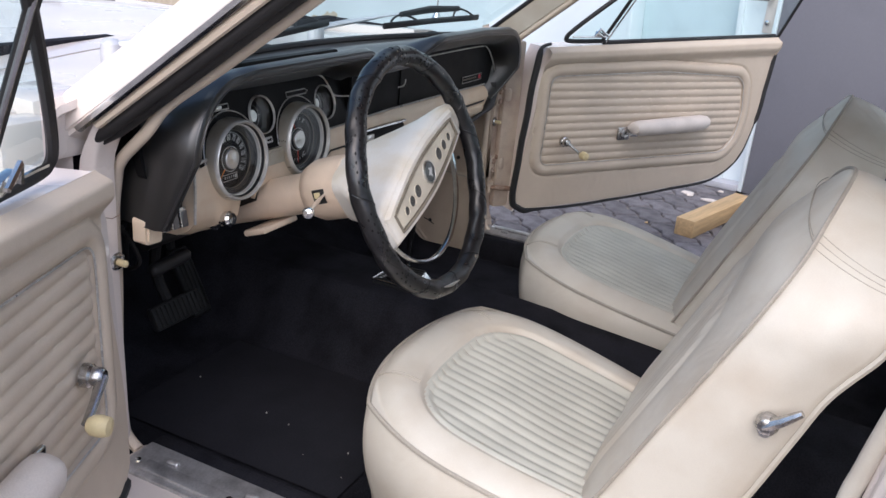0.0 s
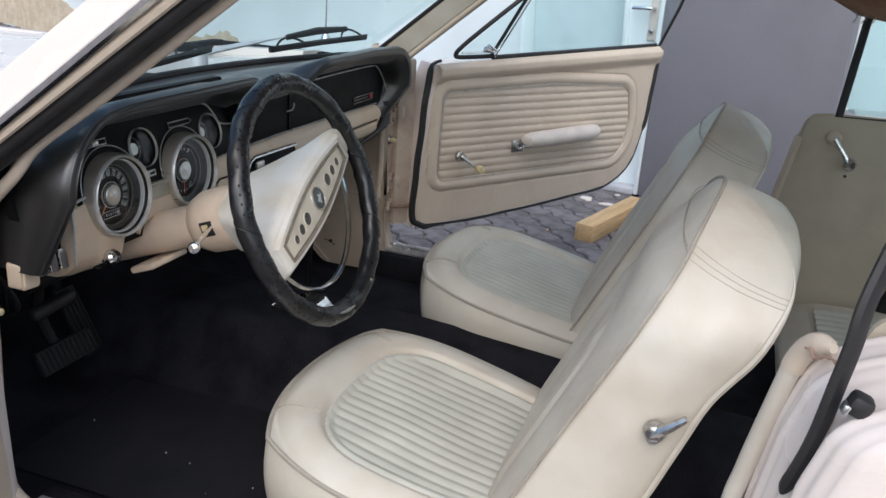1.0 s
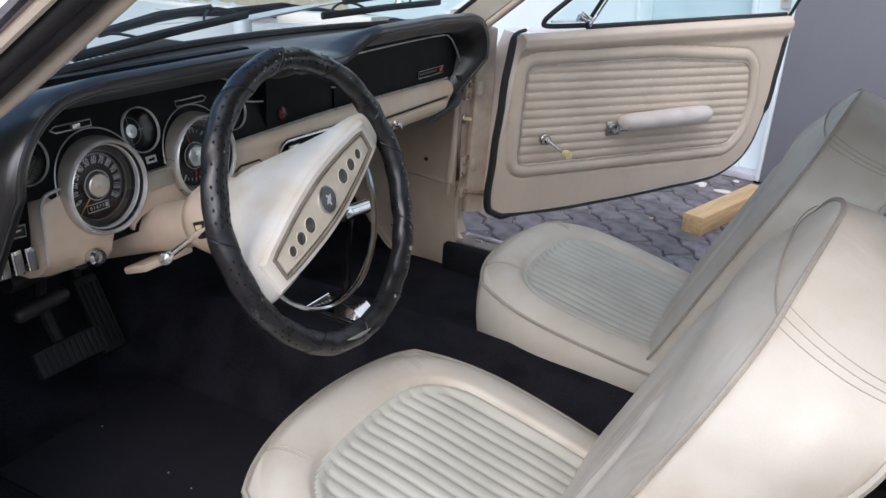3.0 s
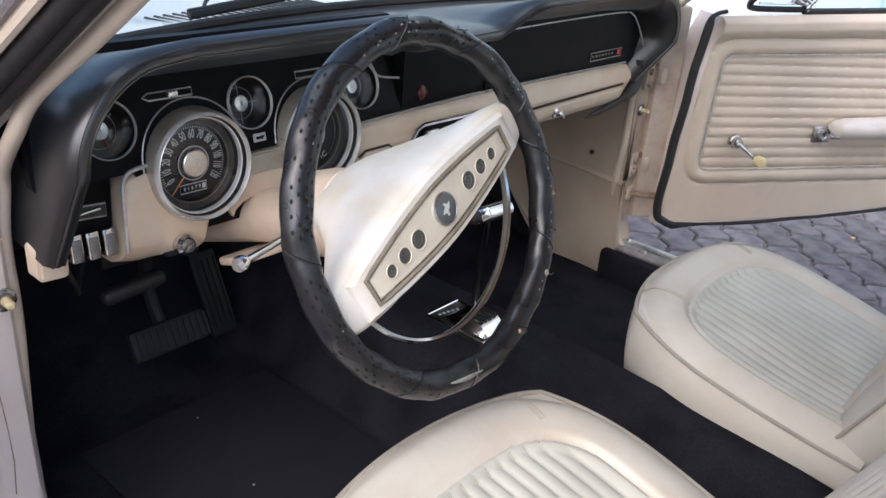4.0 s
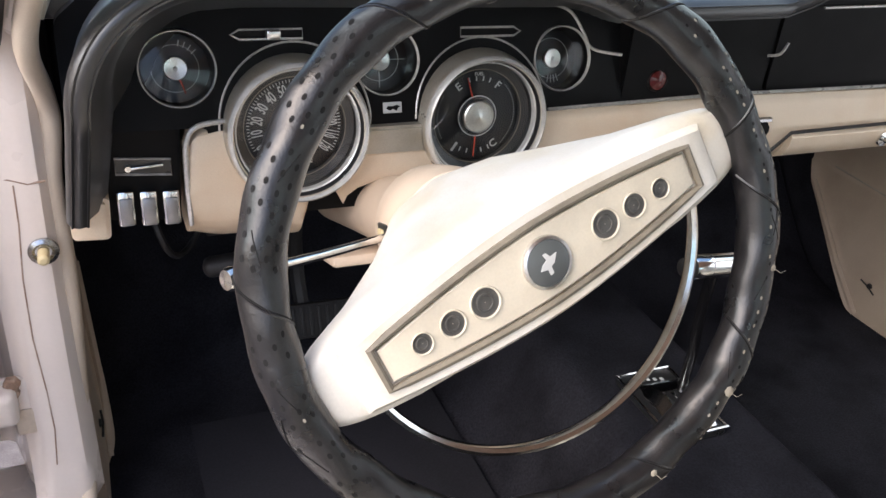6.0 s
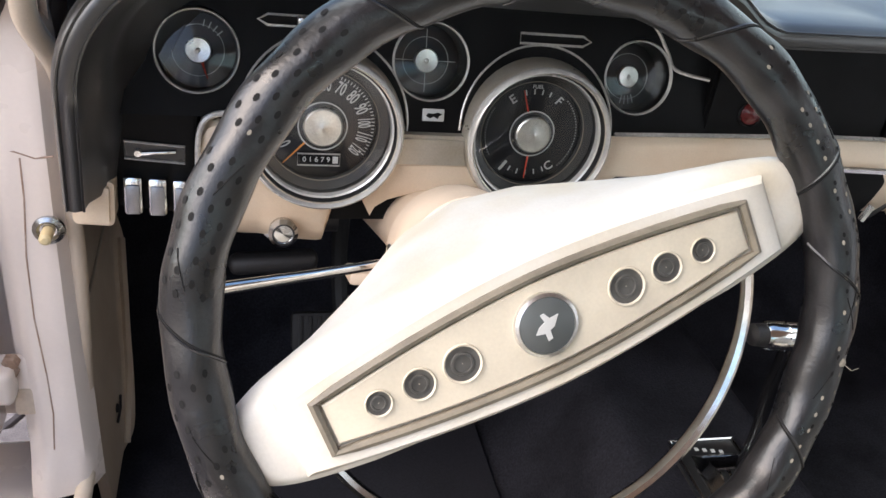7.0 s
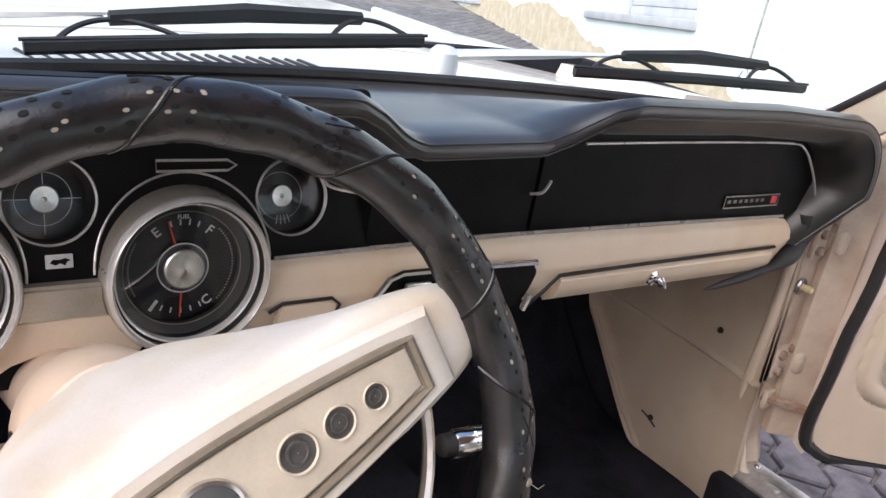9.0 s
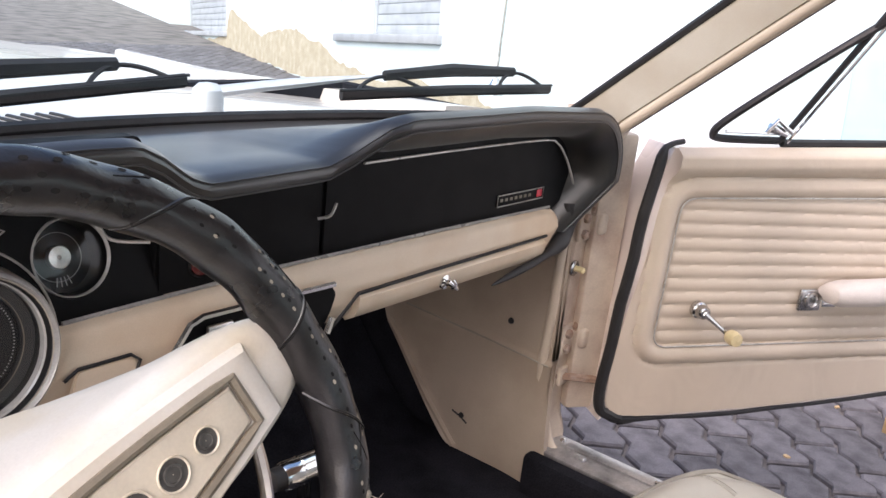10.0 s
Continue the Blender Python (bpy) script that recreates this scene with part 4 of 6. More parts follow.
part("passenger_panel", slab(rounded([(0.114, 0.757), (0.615, 0.750), (0.655, 0.775), (0.66, 0.90), (0.114, 0.90)], 0.012), 0.02, FACING @ pose(0, 0, 0.025), 0.003), BLACKPANEL, dash)
part("dash_back", box(-0.67, 0.69, 0.03, 0.14, 0.66, 0.86, 0.01), BLACKPANEL, dash)


def cream_bottom(x):
    z = ramp(x, [(-0.60, 0.642), (-0.575, 0.634), (-0.52, 0.624), (-0.452, 0.618), (-0.444, 0.650), (-0.30, 0.655), (0.60, 0.662), (0.63, 0.70)])
    arch = max(0.0, 1 - ((x + 0.36) / 0.085) ** 2)
    return z + 0.055 * math.sqrt(arch)


def cream_top(x):
    return straight(x, [(-0.562, 0.738), (-0.553, 0.754), (-0.53, 0.759), (-0.51, 0.760), (-0.50, 0.73), (-0.20, 0.73), (-0.19, 0.757), (0.10, 0.762), (0.58, 0.757), (0.61, 0.752), (0.625, 0.740)])


def cream_section(x):
    t, b = cream_top(x), cream_bottom(x)
    h = t - b
    front = [(0.0, -0.030), (0.04, -0.044), (0.14, -0.048), (0.24, -0.050), (0.44, -0.052), (0.64, -0.049), (0.74, -0.046), (0.82, -0.040), (0.90, -0.030), (1.0, -0.008)]
    out = []
    for k in [i / 40 for i in range(41)]:
        y = straight(k, front)
        z = t - k * h
        for xc in (-0.456, -0.260):
            if (x - xc) ** 2 + (z - 0.748) ** 2 < 0.0625 ** 2:
                y = 0.012
        out.append((x, y, z))
    return out + [(x, 0.03, b - 0.002), (x, 0.05, b + 0.02), (x, 0.05, t - 0.01)]


cxs = [-0.562 + 1.187 * i / 300 for i in range(301)]
cream = part("lower_panel", loft([cream_section(x) for x in cxs]), CREAM, dash, "cream painted lower dash panel")
part("panel_corner", slab(rounded([(-0.668, 0.654), (-0.634, 0.652), (-0.632, 0.695), (-0.668, 0.695)], 0.006), 0.03, FACING @ pose(0, 0, 0.02), 0.004), CREAM, dash)
part("corner_trim", tube(smooth_path([(-0.561, -0.048, 0.66), (-0.5625, -0.051, 0.72), (-0.560, -0.048, 0.748), (-0.549, -0.046, 0.760), (-0.518, -0.042, 0.7625)], 5), 0.0026, 6), TRIMCHROME, dash)
# the step line between the cream and the black
part("panel_line", tube([(-0.185, -0.052, 0.758), (0.05, -0.053, 0.764), (0.30, -0.054, 0.763), (0.585, -0.053, 0.7585)], 0.0020, 5), TRIMCHROME, dash)
# glovebox door gap, drawn as a dark groove round a raised lid
lid = part("glovebox_door", loft([[(x, -0.0535, 0.708 - 0.0), (x, -0.0585, 0.702), (x, -0.0575, 0.690), (x, -0.050, 0.676), (x, -0.036, 0.668), (x, -0.02, 0.68), (x, -0.03, 0.70)] for x in [0.17 + 0.0103 * i for i in range(41)]]), CREAM, dash, "cream glovebox lid")
part("gap", tube([(0.128, -0.050, 0.668), (0.150, -0.0565, 0.694), (0.166, -0.058, 0.7095), (0.30, -0.059, 0.712), (0.585, -0.056, 0.7125)], 0.0024, 5), RUBBER, lid)
kn = part("latch_knob", lathe([(0.010, 0), (0.010, 0.004), (0.004, 0.006), (0.004, 0.014), (0.007, 0.017), (0.003, 0.021)], pose(0.332, -0.056, 0.690, 90), 16), CHROME, lid, "small chrome latch")
part("tab", rbox((0.026, 0.004, 0.006), pose(0.330, -0.074, 0.690, 0, 35, 0), 0.0015), CHROME, kn)
# blank plate left of the ashtray
blank = part("blank_plate", slab(rounded([(-0.185, 0.672), (-0.125, 0.672), (-0.116, 0.706), (-0.125, 0.712), (-0.175, 0.712)], 0.006), 0.004, FACING @ pose(0, 0, 0.051), 0.0015), CREAM, dash)
part("gap", tube([(-0.186, -0.0535, 0.705), (-0.174, -0.0545, 0.7135), (-0.124, -0.0545, 0.7135), (-0.114, -0.054, 0.706), (-0.124, -0.0535, 0.680)], 0.0018, 5), RUBBER, blank)
# ashtray and control recess with its bright rim
rec = [(-0.088, 0.690), (-0.062, 0.727), (-0.05, 0.731), (0.125, 0.7275), (0.137, 0.716), (0.128, 0.692), (0.116, 0.675), (-0.098, 0.675)]
rc = part("control_recess", slab(rounded(rec, 0.008), 0.005, FACING @ pose(0, 0, 0.0475), 0.001), BLACKPANEL, dash, "dark recess of the ashtray and controls")
part("rim", tube([(-0.092, -0.057, 0.688), (-0.064, -0.058, 0.728), (-0.05, -0.058, 0.733), (0.02, -0.058, 0.732), (0.126, -0.058, 0.7295)], 0.0035, 6), CHROME, rc)
part("rim_tail", tube([(0.120, -0.057, 0.672), (0.126, -0.058, 0.690)], 0.004, 6), CHROME, rc)
part("slider", rbox((0.030, 0.006, 0.014), pose(-0.03, -0.059, 0.715), 0.002), SATIN, rc)
part("slider", rbox((0.05, 0.006, 0.004), pose(0.05, -0.059, 0.705), 0.001), SATIN, rc)

# thin bright lines on the black panels
part("trim_line", tube(smooth_path([(x, min(face_y(z) - 0.001, -0.0435 if x > -0.115 else 0.0), z) for x, z in [(-0.5564, 0.8586), (-0.4808, 0.8641), (-0.3039, 0.8650), (-0.2059, 0.8632), (-0.1579, 0.8550), (-0.1375, 0.8317), (-0.1258, 0.8149), (-0.0974, 0.8122)]], 6), 0.0018, 5), TRIMCHROME, dash)
part("trim_line", tube([(x, face_y(z) - 0.001, z) for x, z in [(-0.5526, 0.8687), (-0.4708, 0.8733), (-0.4069, 0.8692)]], 0.0012, 5), TRIMCHROME, dash)
part("trim_line", tube(smooth_path([(0.105, -0.046, 0.806), (0.116, -0.054, 0.810), (0.124, -0.054, 0.823)], 5), 0.0018, 5), TRIMCHROME, dash)
part("trim_line", tube(smooth_path([(0.17, -0.048, 0.862), (0.35, -0.048, 0.864), (0.55, -0.048, 0.863), (0.590, -0.050, 0.855), (0.614, -0.052, 0.834), (0.634, -0.055, 0.806), (0.648, -0.059, 0.775), (0.650, -0.062, 0.752)], 6), 0.0018, 6), TRIMCHROME, dash)


def slot_at(x0, x1, z, tip):
    """A heater or vent slider: dark slot in a thin bright frame, pointed at one end."""
    h, p = 0.0042, 0.008
    ring = [(x0 - (p if tip < 0 else 0), z) if tip < 0 else (x0, z + h), (x0, z + h) if tip < 0 else (x1, z + h), (x1, z + h) if tip < 0 else (x1 + p, z), (x1, z - h), (x0, z - h)]
    s = part("vent_slider", slab(ring, 0.002, FACING @ pose(0, 0, -0.0005 - face_y(z))), BLACKPANEL, dash)
    part("frame", tube([(x, face_y(zz) - 0.0022, zz) for x, zz in ring], 0.0012, 5, True), TRIMCHROME, s)
    return s


sl = slot_at(-0.505, -0.446, 0.8368, -1)
part("knob", rbox((0.0135, 0.010, 0.009), pose(-0.474, -0.022, 0.8368), 0.002), SATIN, sl, "bright slider knob")
slot_at(-0.283, -0.223, 0.8350, 1)


def circle_bars(m, r0, r1, a0, a1, n, w, h=0.0005):
    bms = []
    for i in range(n):
        a = radians(a0 + (a1 - a0) * i / max(n - 1, 1))
        bms.append(rbox((r1 - r0, w, h), m @ pose(0, 0, 0, 0, 0, math.degrees(a)) @ Matrix.Translation(((r0 + r1) / 2, 0, 0)), 0))
    return joined(*bms)


def gauge(at, r, deep, tilt, label, knob, needles, print_bars, shroud):
    """A round instrument: dial, bright rim, printed marks, needle, centre cap; large ones sit in a deep painted pod."""
    m = pose(*at, 90 - tilt)  # the face looks a little upwards
    d = part("gauge", lathe([(r * 0.97, -0.002), (r * 0.97, 0.0), (0.001, 0.0003)], m, 40, False), SPUN, dash, label)
    if shroud:
        part("pod", lathe([(r * 1.165, -0.035), (r * 1.16, deep - 0.028), (r * 1.145, deep - 0.016), (r * 1.13, deep - 0.006), (r * 1.10, deep - 0.001), (r * 1.02, deep - 0.003)], m, 48, False), BRONZE, d, "faded silver-bronze pod")
        part("inner_wall", lathe([(r * 1.02, deep - 0.004), (r * 0.96, 0.002), (r * 0.955, 0.0)], m, 48, False), DIAL, d)
    if shroud:
        part("rim", lathe([(r * 1.035, deep - 0.006), (r * 1.04, deep), (r * 1.06, deep + 0.0035), (r * 1.09, deep + 0.002), (r * 1.115, deep - 0.003), (r * 1.12, deep - 0.010)], m, 48, False), RIMSILVER, d, "bright rim")
        part("inner_rim", lathe([(r * 0.955, deep - 0.016), (r * 0.965, deep - 0.010), (r * 0.99, deep - 0.009), (r * 1.00, deep - 0.014)], m, 48, False), RIMSILVER, d)
    else:
        part("rim", lathe([(r * 1.00, deep - 0.004), (r * 1.01, deep), (r * 1.035, deep + 0.0015), (r * 1.06, deep), (r * 1.065, deep - 0.006)], m, 48, False), RIMSILVER, d, "thin bright rim")
        part("wall", lathe([(r * 1.00, deep - 0.003), (r * 0.96, 0.0)], m, 40, False), BLACKPANEL, d)
    for k, (r0, r1, a0, a1, n, w) in enumerate(print_bars):
        if a1 - a0 == 360:
            ring = [m @ Vector((r * r0 * math.cos(math.pi * i / 24), r * r0 * math.sin(math.pi * i / 24), 0.0012)) for i in range(48)]
            part("print", tube(ring, w, 4, True), MARK, d, "printed white circle")
        else:
            part("print", circle_bars(m @ pose(0, 0, 0.0015), r * r0, r * r1, a0, a1, n, w), MARK, d, "printed white scale")
    for a, length, colour in needles:
        part("needle", loft([[m @ Vector(q) for q in ((0, 0.0014, 0.004), (0, -0.0014, 0.004), (0, 0, 0.0055))] for m in [m @ pose(0, 0, 0, 0, 0, a)]] +
                            [[m @ Vector(q) for q in ((r * length, 0.0005, 0.004), (r * length, -0.0005, 0.004), (r * length, 0, 0.005))] for m in [m @ pose(0, 0, 0, 0, 0, a)]]), colour, d)
    h = 0.009 if shroud else 0.005
    part("cap", lathe([(knob, 0.001), (knob, h), (knob * 0.92, h + 0.0012), (knob * 0.20, h + 0.0004), (knob * 0.12, h + 0.0012), (0.0003, h + 0.0014)], m, 32, False), SATIN, d, "brushed aluminium centre cap")
    if shroud:
        part("cap_ring", lathe([(knob * 1.22, 0.001), (knob * 1.20, 0.005), (knob * 1.02, 0.006), (knob * 1.0, 0.001)], m, 32, False), DIAL, d)
        part("cap_line", tube([m @ Vector((knob * 1.24 * math.cos(math.pi * i / 20), knob * 1.24 * math.sin(math.pi * i / 20), 0.0046)) for i in range(40)], 0.0007, 4, True), MARK, d)
        part("dial_step", lathe([(r * 0.80, 0.0015), (r * 0.81, 0.005), (r * 0.90, 0.007), (r * 0.955, 0.008)], m, 48, False), DIAL, d, "raised black ring")
        part("dial_line", tube([m @ Vector((r * 0.815 * math.cos(math.pi * i / 24), r * 0.815 * math.sin(math.pi * i / 24), 0.0066)) for i in range(48)], 0.0005, 4, True), OLIVE, d)
    lens = part("lens", lathe([(r * 0.985, deep - 0.006), (r * 0.6, deep - 0.004), (0.0004, deep - 0.003)], m, 40, False), LENS, d, "clear gauge glass")
    lens.visible_shadow = False
    return d


BIG = 0.0618
for x in (-0.456, -0.260):
    part("pod_line", tube([(x + 0.0738 * math.cos(radians(a)), face_y(0.756 + 0.0738 * math.sin(radians(a))) - 0.001, 0.756 + 0.0738 * math.sin(radians(a))) for a in range(-4, 188, 6)], 0.0011, 5), TRIMCHROME, dash)
spd = gauge((-0.456, -0.030, 0.748), BIG, 0.032, 5, "large round speedometer with pale numerals", 0.0175, [(226, 0.80, AMBER)],
            [(0.71, 0.755, 209, -35, 61, 0.0007)], True)
mm = pose(-0.456, -0.030, 0.748, 86)
od = part("odometer", rbox((0.034, 0.0085, 0.002), mm @ Matrix.Translation((-0.002, -0.032, 0.002)), 0.0004), BLACKPANEL, spd)
fuel = gauge((-0.260, -0.030, 0.748), BIG, 0.032, 5, "large round fuel and temperature gauge", 0.0175, [(108, 0.70, NEEDLE), (-92, 0.72, NEEDLE)],
             [(0.60, 0.68, 105, 70, 4, 0.0012), (0.60, 0.68, -115, -65, 5, 0.0012), (0.715, 0.735, 150, 210, 20, 0.0005), (0.715, 0.735, 45, -45, 26, 0.0006)], True)


def letter(text, m, size, parent):
    cu = bpy.data.curves.new("lettering", "FONT")
    cu.body, cu.size, cu.align_x, cu.align_y, cu.extrude = text, size, "CENTER", "CENTER", 0.0002
    cu.offset = size * 0.012
    cu.materials.append(MARK)
    ob = new("lettering", cu)
    ob.matrix_basis = m
    ob.parent = parent
    return ob


fm = pose(-0.260, -0.030, 0.748, 86)
letter("E", fm @ pose(-0.0225, 0.0315, 0.002, 0, 0, 38), 0.012, fuel)
letter("F", fm @ pose(0.0225, 0.0315, 0.002, 0, 0, -38), 0.012, fuel)
letter("C", fm @ pose(0.0225, -0.0325, 0.002, 0, 0, 35), 0.012, fuel)
letter("FUEL", fm @ pose(0, 0.0445, 0.002), 0.005, fuel)
part("print", rbox((0.0028, 0.011, 0.0005), fm @ pose(-0.0235, -0.033, 0.002, 0, 0, -35), 0), MARK, fuel)

for i, c in enumerate("01679"):
    letter(c, mm @ Matrix.Translation((-0.0150 + 0.0054 * i, -0.032, 0.0034)), 0.0066, od)
part("tenths_drum", rbox((0.0048, 0.0064, 0.0006), mm @ Matrix.Translation((0.0128, -0.032, 0.0034)), 0), MARK, od, "white last drum")
for v in range(0, 130, 10):
    a = 209 - 2.03 * v
    digits = letter(str(v), mm @ pose(0, 0, 0, 0, 0, a - 90) @ pose(0, BIG * 0.595, 0.002), 0.0140, spd)
    digits.matrix_basis = digits.matrix_basis @ Matrix.Diagonal((0.62 if v < 100 else 0.44, 1.15, 1.0, 1.0))
part("frame", tube([mm @ Vector(p) for p in ((-0.021, -0.0265, 0.003), (0.017, -0.0265, 0.003), (0.017, -0.0375, 0.003), (-0.021, -0.0375, 0.003))], 0.0008, 5, True), TRIMCHROME, od)

SMALL = 0.0328
gauge((-0.562, -0.004, 0.8015), SMALL, 0.028, 16, "small round gauge with bright sector marks", 0.011, [(-72, 0.75, NEEDLE)], [(0.62, 0.80, 40, 78, 4, 0.0009), (0.66, 0.68, 0, 360, 40, 0.0003)], False)
gauge((-0.3635, -0.004, 0.8035), SMALL, 0.028, 16, "small round clock with crossed hairlines", 0.011, [], [(0.3, 0.85, 0, 0, 1, 0.0006), (0.3, 0.85, 180, 180, 1, 0.0006), (0.3, 0.85, 90, 90, 1, 0.0006), (0.3, 0.85, 270, 270, 1, 0.0006), (0.64, 0.66, 0, 360, 44, 0.0003)], False)
gauge((-0.163, -0.003, 0.7985), SMALL, 0.028, 16, "small round gauge in a dark recess", 0.0105, [], [(0.55, 0.80, -70, -100, 4, 0.0008), (0.66, 0.68, 0, 360, 40, 0.0003)], False)



def between_pods(z0, z1, r=0.0675):
    """The outline of a web that fills the gap between the two large pods."""
    zs = [z0 + (z1 - z0) * i / 10 for i in range(11)]
    half = [math.sqrt(max(r * r - (z - 0.748) ** 2, 0.0)) for z in zs]
    return [(-0.456 + h, z) for z, h in zip(zs, half)] + [(-0.260 - h, z) for z, h in reversed(list(zip(zs, half)))]


web = between_pods(0.690, 0.7215)
arch = [(-0.358 + 0.052 * math.cos(math.pi * i / 8), 0.668 + 0.024 * math.sin(math.pi * i / 8)) for i in range(9)]
part("cream_web", slab(web + arch, 0.016, FACING @ pose(0, 0, 0.036), 0.001), CREAM, dash)
part("bridge", slab(between_pods(0.7195, 0.750), 0.012, FACING @ pose(0, 0, 0.042), 0.003), BRONZE, dash, "scratched silver bridge between the pods")
em = part("emblem_plate", rbox((0.020, 0.011, 0.002), pose(-0.359, face_y(0.766) - 0.001, 0.766, 90 - 16.7), 0.0008), MARK, dash, "small white emblem plate")
part("emblem", slab([(-0.007, -0.0006), (-0.003, -0.0026), (0.0, -0.001), (0.004, -0.003), (0.005, -0.0004), (0.008, 0.0012), (0.004, 0.0028), (0.0, 0.0016), (-0.005, 0.002)], 0.0006, pose(-0.359, face_y(0.766) - 0.0022, 0.766, 90 - 16.7)), BLACKPANEL, em)
lamp = part("warning_lamp", lathe([(0.011, 0), (0.011, 0.003), (0.004, 0.006), (0.0, 0.0064)], pose(-0.043, -0.041, 0.781, 82), 24, False), REDLAMP, dash, "dark red warning lamp")
part("ring", lathe([(0.011, 0.0), (0.0125, 0.004), (0.0135, 0.0)], pose(-0.043, -0.041, 0.781, 82), 24, False), RUBBER, lamp)
badge = part("name_badge", rbox((0.120, 0.016, 0.0022), FACING @ pose(0.509, 0.782, 0.0455), 0.0008), BLACKPANEL, dash, "small dark name badge with a red end")
part("edge", tube([(0.449, -0.048, 0.774), (0.569, -0.048, 0.774), (0.569, -0.048, 0.790), (0.449, -0.048, 0.790)], 0.0010, 5, True), TRIMCHROME, badge)
part("red_field", rbox((0.014, 0.011, 0.001), FACING @ pose(0.560, 0.782, 0.0470), 0.0004), REDBADGE, badge)
for i in range(7):
    part("bar", rbox((0.0068, 0.0045, 0.0008), FACING @ pose(0.460 + 0.0122 * i, 0.782, 0.0468), 0.0002), OLIVE, badge)

# switch panel at the far left
SWITCH = Matrix.Translation((0.010, 0.018, 0.0))
sw = part("switch_panel", moved(slab(rounded([(-0.643, 0.662), (-0.578, 0.655), (-0.573, 0.762), (-0.640, 0.768)], 0.004), 0.032, FACING @ pose(0, 0, 0.014), 0.002), SWITCH), BLACKPANEL, dash, "black switch panel")
part("edge_trim", moved(tube([(-0.6455, -0.040, 0.668), (-0.645, -0.046, 0.70), (-0.642, -0.046, 0.755), (-0.630, -0.044, 0.79)], 0.0018, 5), SWITCH), TRIMCHROME, sw)
ws = part("wiper_slot", moved(slab([(-0.634, 0.7105), (-0.584, 0.7065), (-0.584, 0.7225), (-0.634, 0.7265)], 0.001, FACING @ pose(0, 0, 0.046)), SWITCH), DIAL, sw)
part("frame", moved(tube([(-0.634, -0.0475, 0.7105), (-0.584, -0.0475, 0.7065), (-0.584, -0.0475, 0.7225), (-0.634, -0.0475, 0.7265)], 0.0012, 5, True), SWITCH), TRIMCHROME, ws)
part("slider", moved(rbox((0.034, 0.003, 0.003), pose(-0.608, -0.049, 0.7165, 0, -4, 0), 0.001), SWITCH), CHROME, ws)
part("stop", moved(lathe([(0.003, 0), (0.003, 0.004)], pose(-0.623, -0.047, 0.716, 90), 10), SWITCH), SATIN, ws)
for i in range(3):
    x = -0.628 + 0.0205 * i
    k = part("rocker_switch", moved(rbox((0.0155, 0.016, 0.034), pose(x, -0.050, 0.6775 - 0.0012 * i, -8, 0, 0), 0.002), SWITCH), CHROME, sw, "bright rocker switch")
    part("face", moved(rbox((0.0115, 0.003, 0.027), pose(x, -0.0588, 0.6758 - 0.0012 * i, -8, 0, 0), 0.001), SWITCH), ROCKER, k)
    part("mark", moved(rbox((0.004, 0.001, 0.002), pose(x, -0.0475, 0.6575), 0), SWITCH), MARK, sw)

hk = part("lamp_knob", lathe([(0.019, 0), (0.020, 0.004), (0.014, 0.010), (0.009, 0.012), (0.009, 0.022), (0.0125, 0.026), (0.0135, 0.038), (0.010, 0.043), (0.0085, 0.040), (0.0, 0.0405)], pose(-0.489, -0.024, 0.646, 78), 28, False), CHROME, dash, "chrome headlamp pull knob")
part("socket", lathe([(0.0102, 0.0432), (0.0094, 0.0437), (0.0086, 0.0425), (0.0086, 0.0405)], pose(-0.489, -0.024, 0.646, 78), 24, False), RUBBER, hk, "black ring in the knob")
for i in range(10):
    a = i * math.pi / 5
    part("print", rbox((0.0015, 0.003, 0.0006), pose(-0.489, -0.024, 0.646, 78) @ pose(0, 0, 0.0052, 0, 0, math.degrees(a)) @ Matrix.Translation((0, 0.0172, 0)), 0), RUBBER, hk)
part("under_vent", tube([(-0.53, 0.10, 0.585), (-0.42, 0.10, 0.585)], 0.018, 12), RUBBER, dash)
part("wiring", tube(smooth_path([(-0.60, 0.10, 0.66), (-0.58, 0.06, 0.58), (-0.55, 0.12, 0.54), (-0.50, 0.16, 0.60), (-0.44, 0.14, 0.62)], 6), 0.004, 6), RUBBER, dash)

# bits of grit on the carpet
r = random.Random(44)
grit = bmesh.new()
for _ in range(7):
    x, y, d = r.uniform(-0.54, -0.22), r.uniform(-0.32, 0.12), r.uniform(0.0010, 0.0022)
    bmesh.ops.create_icosphere(grit, subdivisions=1, radius=d, matrix=Matrix.Translation((x, y, 0.2315 + d * 0.8)))
GRIT = material("pale grit", (0.40, 0.38, 0.34), 0.9)
tagged(new("grit", mesh_of("grit", grit, GRIT)), "small pale bits of grit lying on the carpet", "grit", kind="stuff")

# pedals
for name, label, x, y, z, w, h, arm in (("brake_pedal", "ribbed black brake pedal hanging under the dash", -0.395, 0.156, 0.384, 0.134, 0.050, True),
                                        ("accelerator_pedal", "upright black accelerator pedal", -0.235, 0.27, 0.36, 0.055, 0.16, False)):
    p = thing(name, (x, y, z), label, "pedal")
    m = pose(x, y, z, -28, 0, 0)
    part("pad", rbox((w, 0.018, h), m, 0.006), PEDAL, p)
    for i in range(int(w / 0.012)):
        part("rib", rbox((0.005, 0.004, h * 0.8), m @ Matrix.Translation((-w / 2 + 0.012 + i * 0.012, -0.010, 0)), 0.001), PEDAL, p)
    part("arm", tube(smooth_path([m @ Vector((0, 0.012, 0)), (x - 0.005, y + 0.05, z + 0.10), (x - 0.01, y - 0.02, z + 0.30)], 5), 0.011, 8), PEDAL, p)
pb = thing("parking_brake_handle", (-0.50, 0.09, 0.57), "black parking brake handle under the dash", "handle")
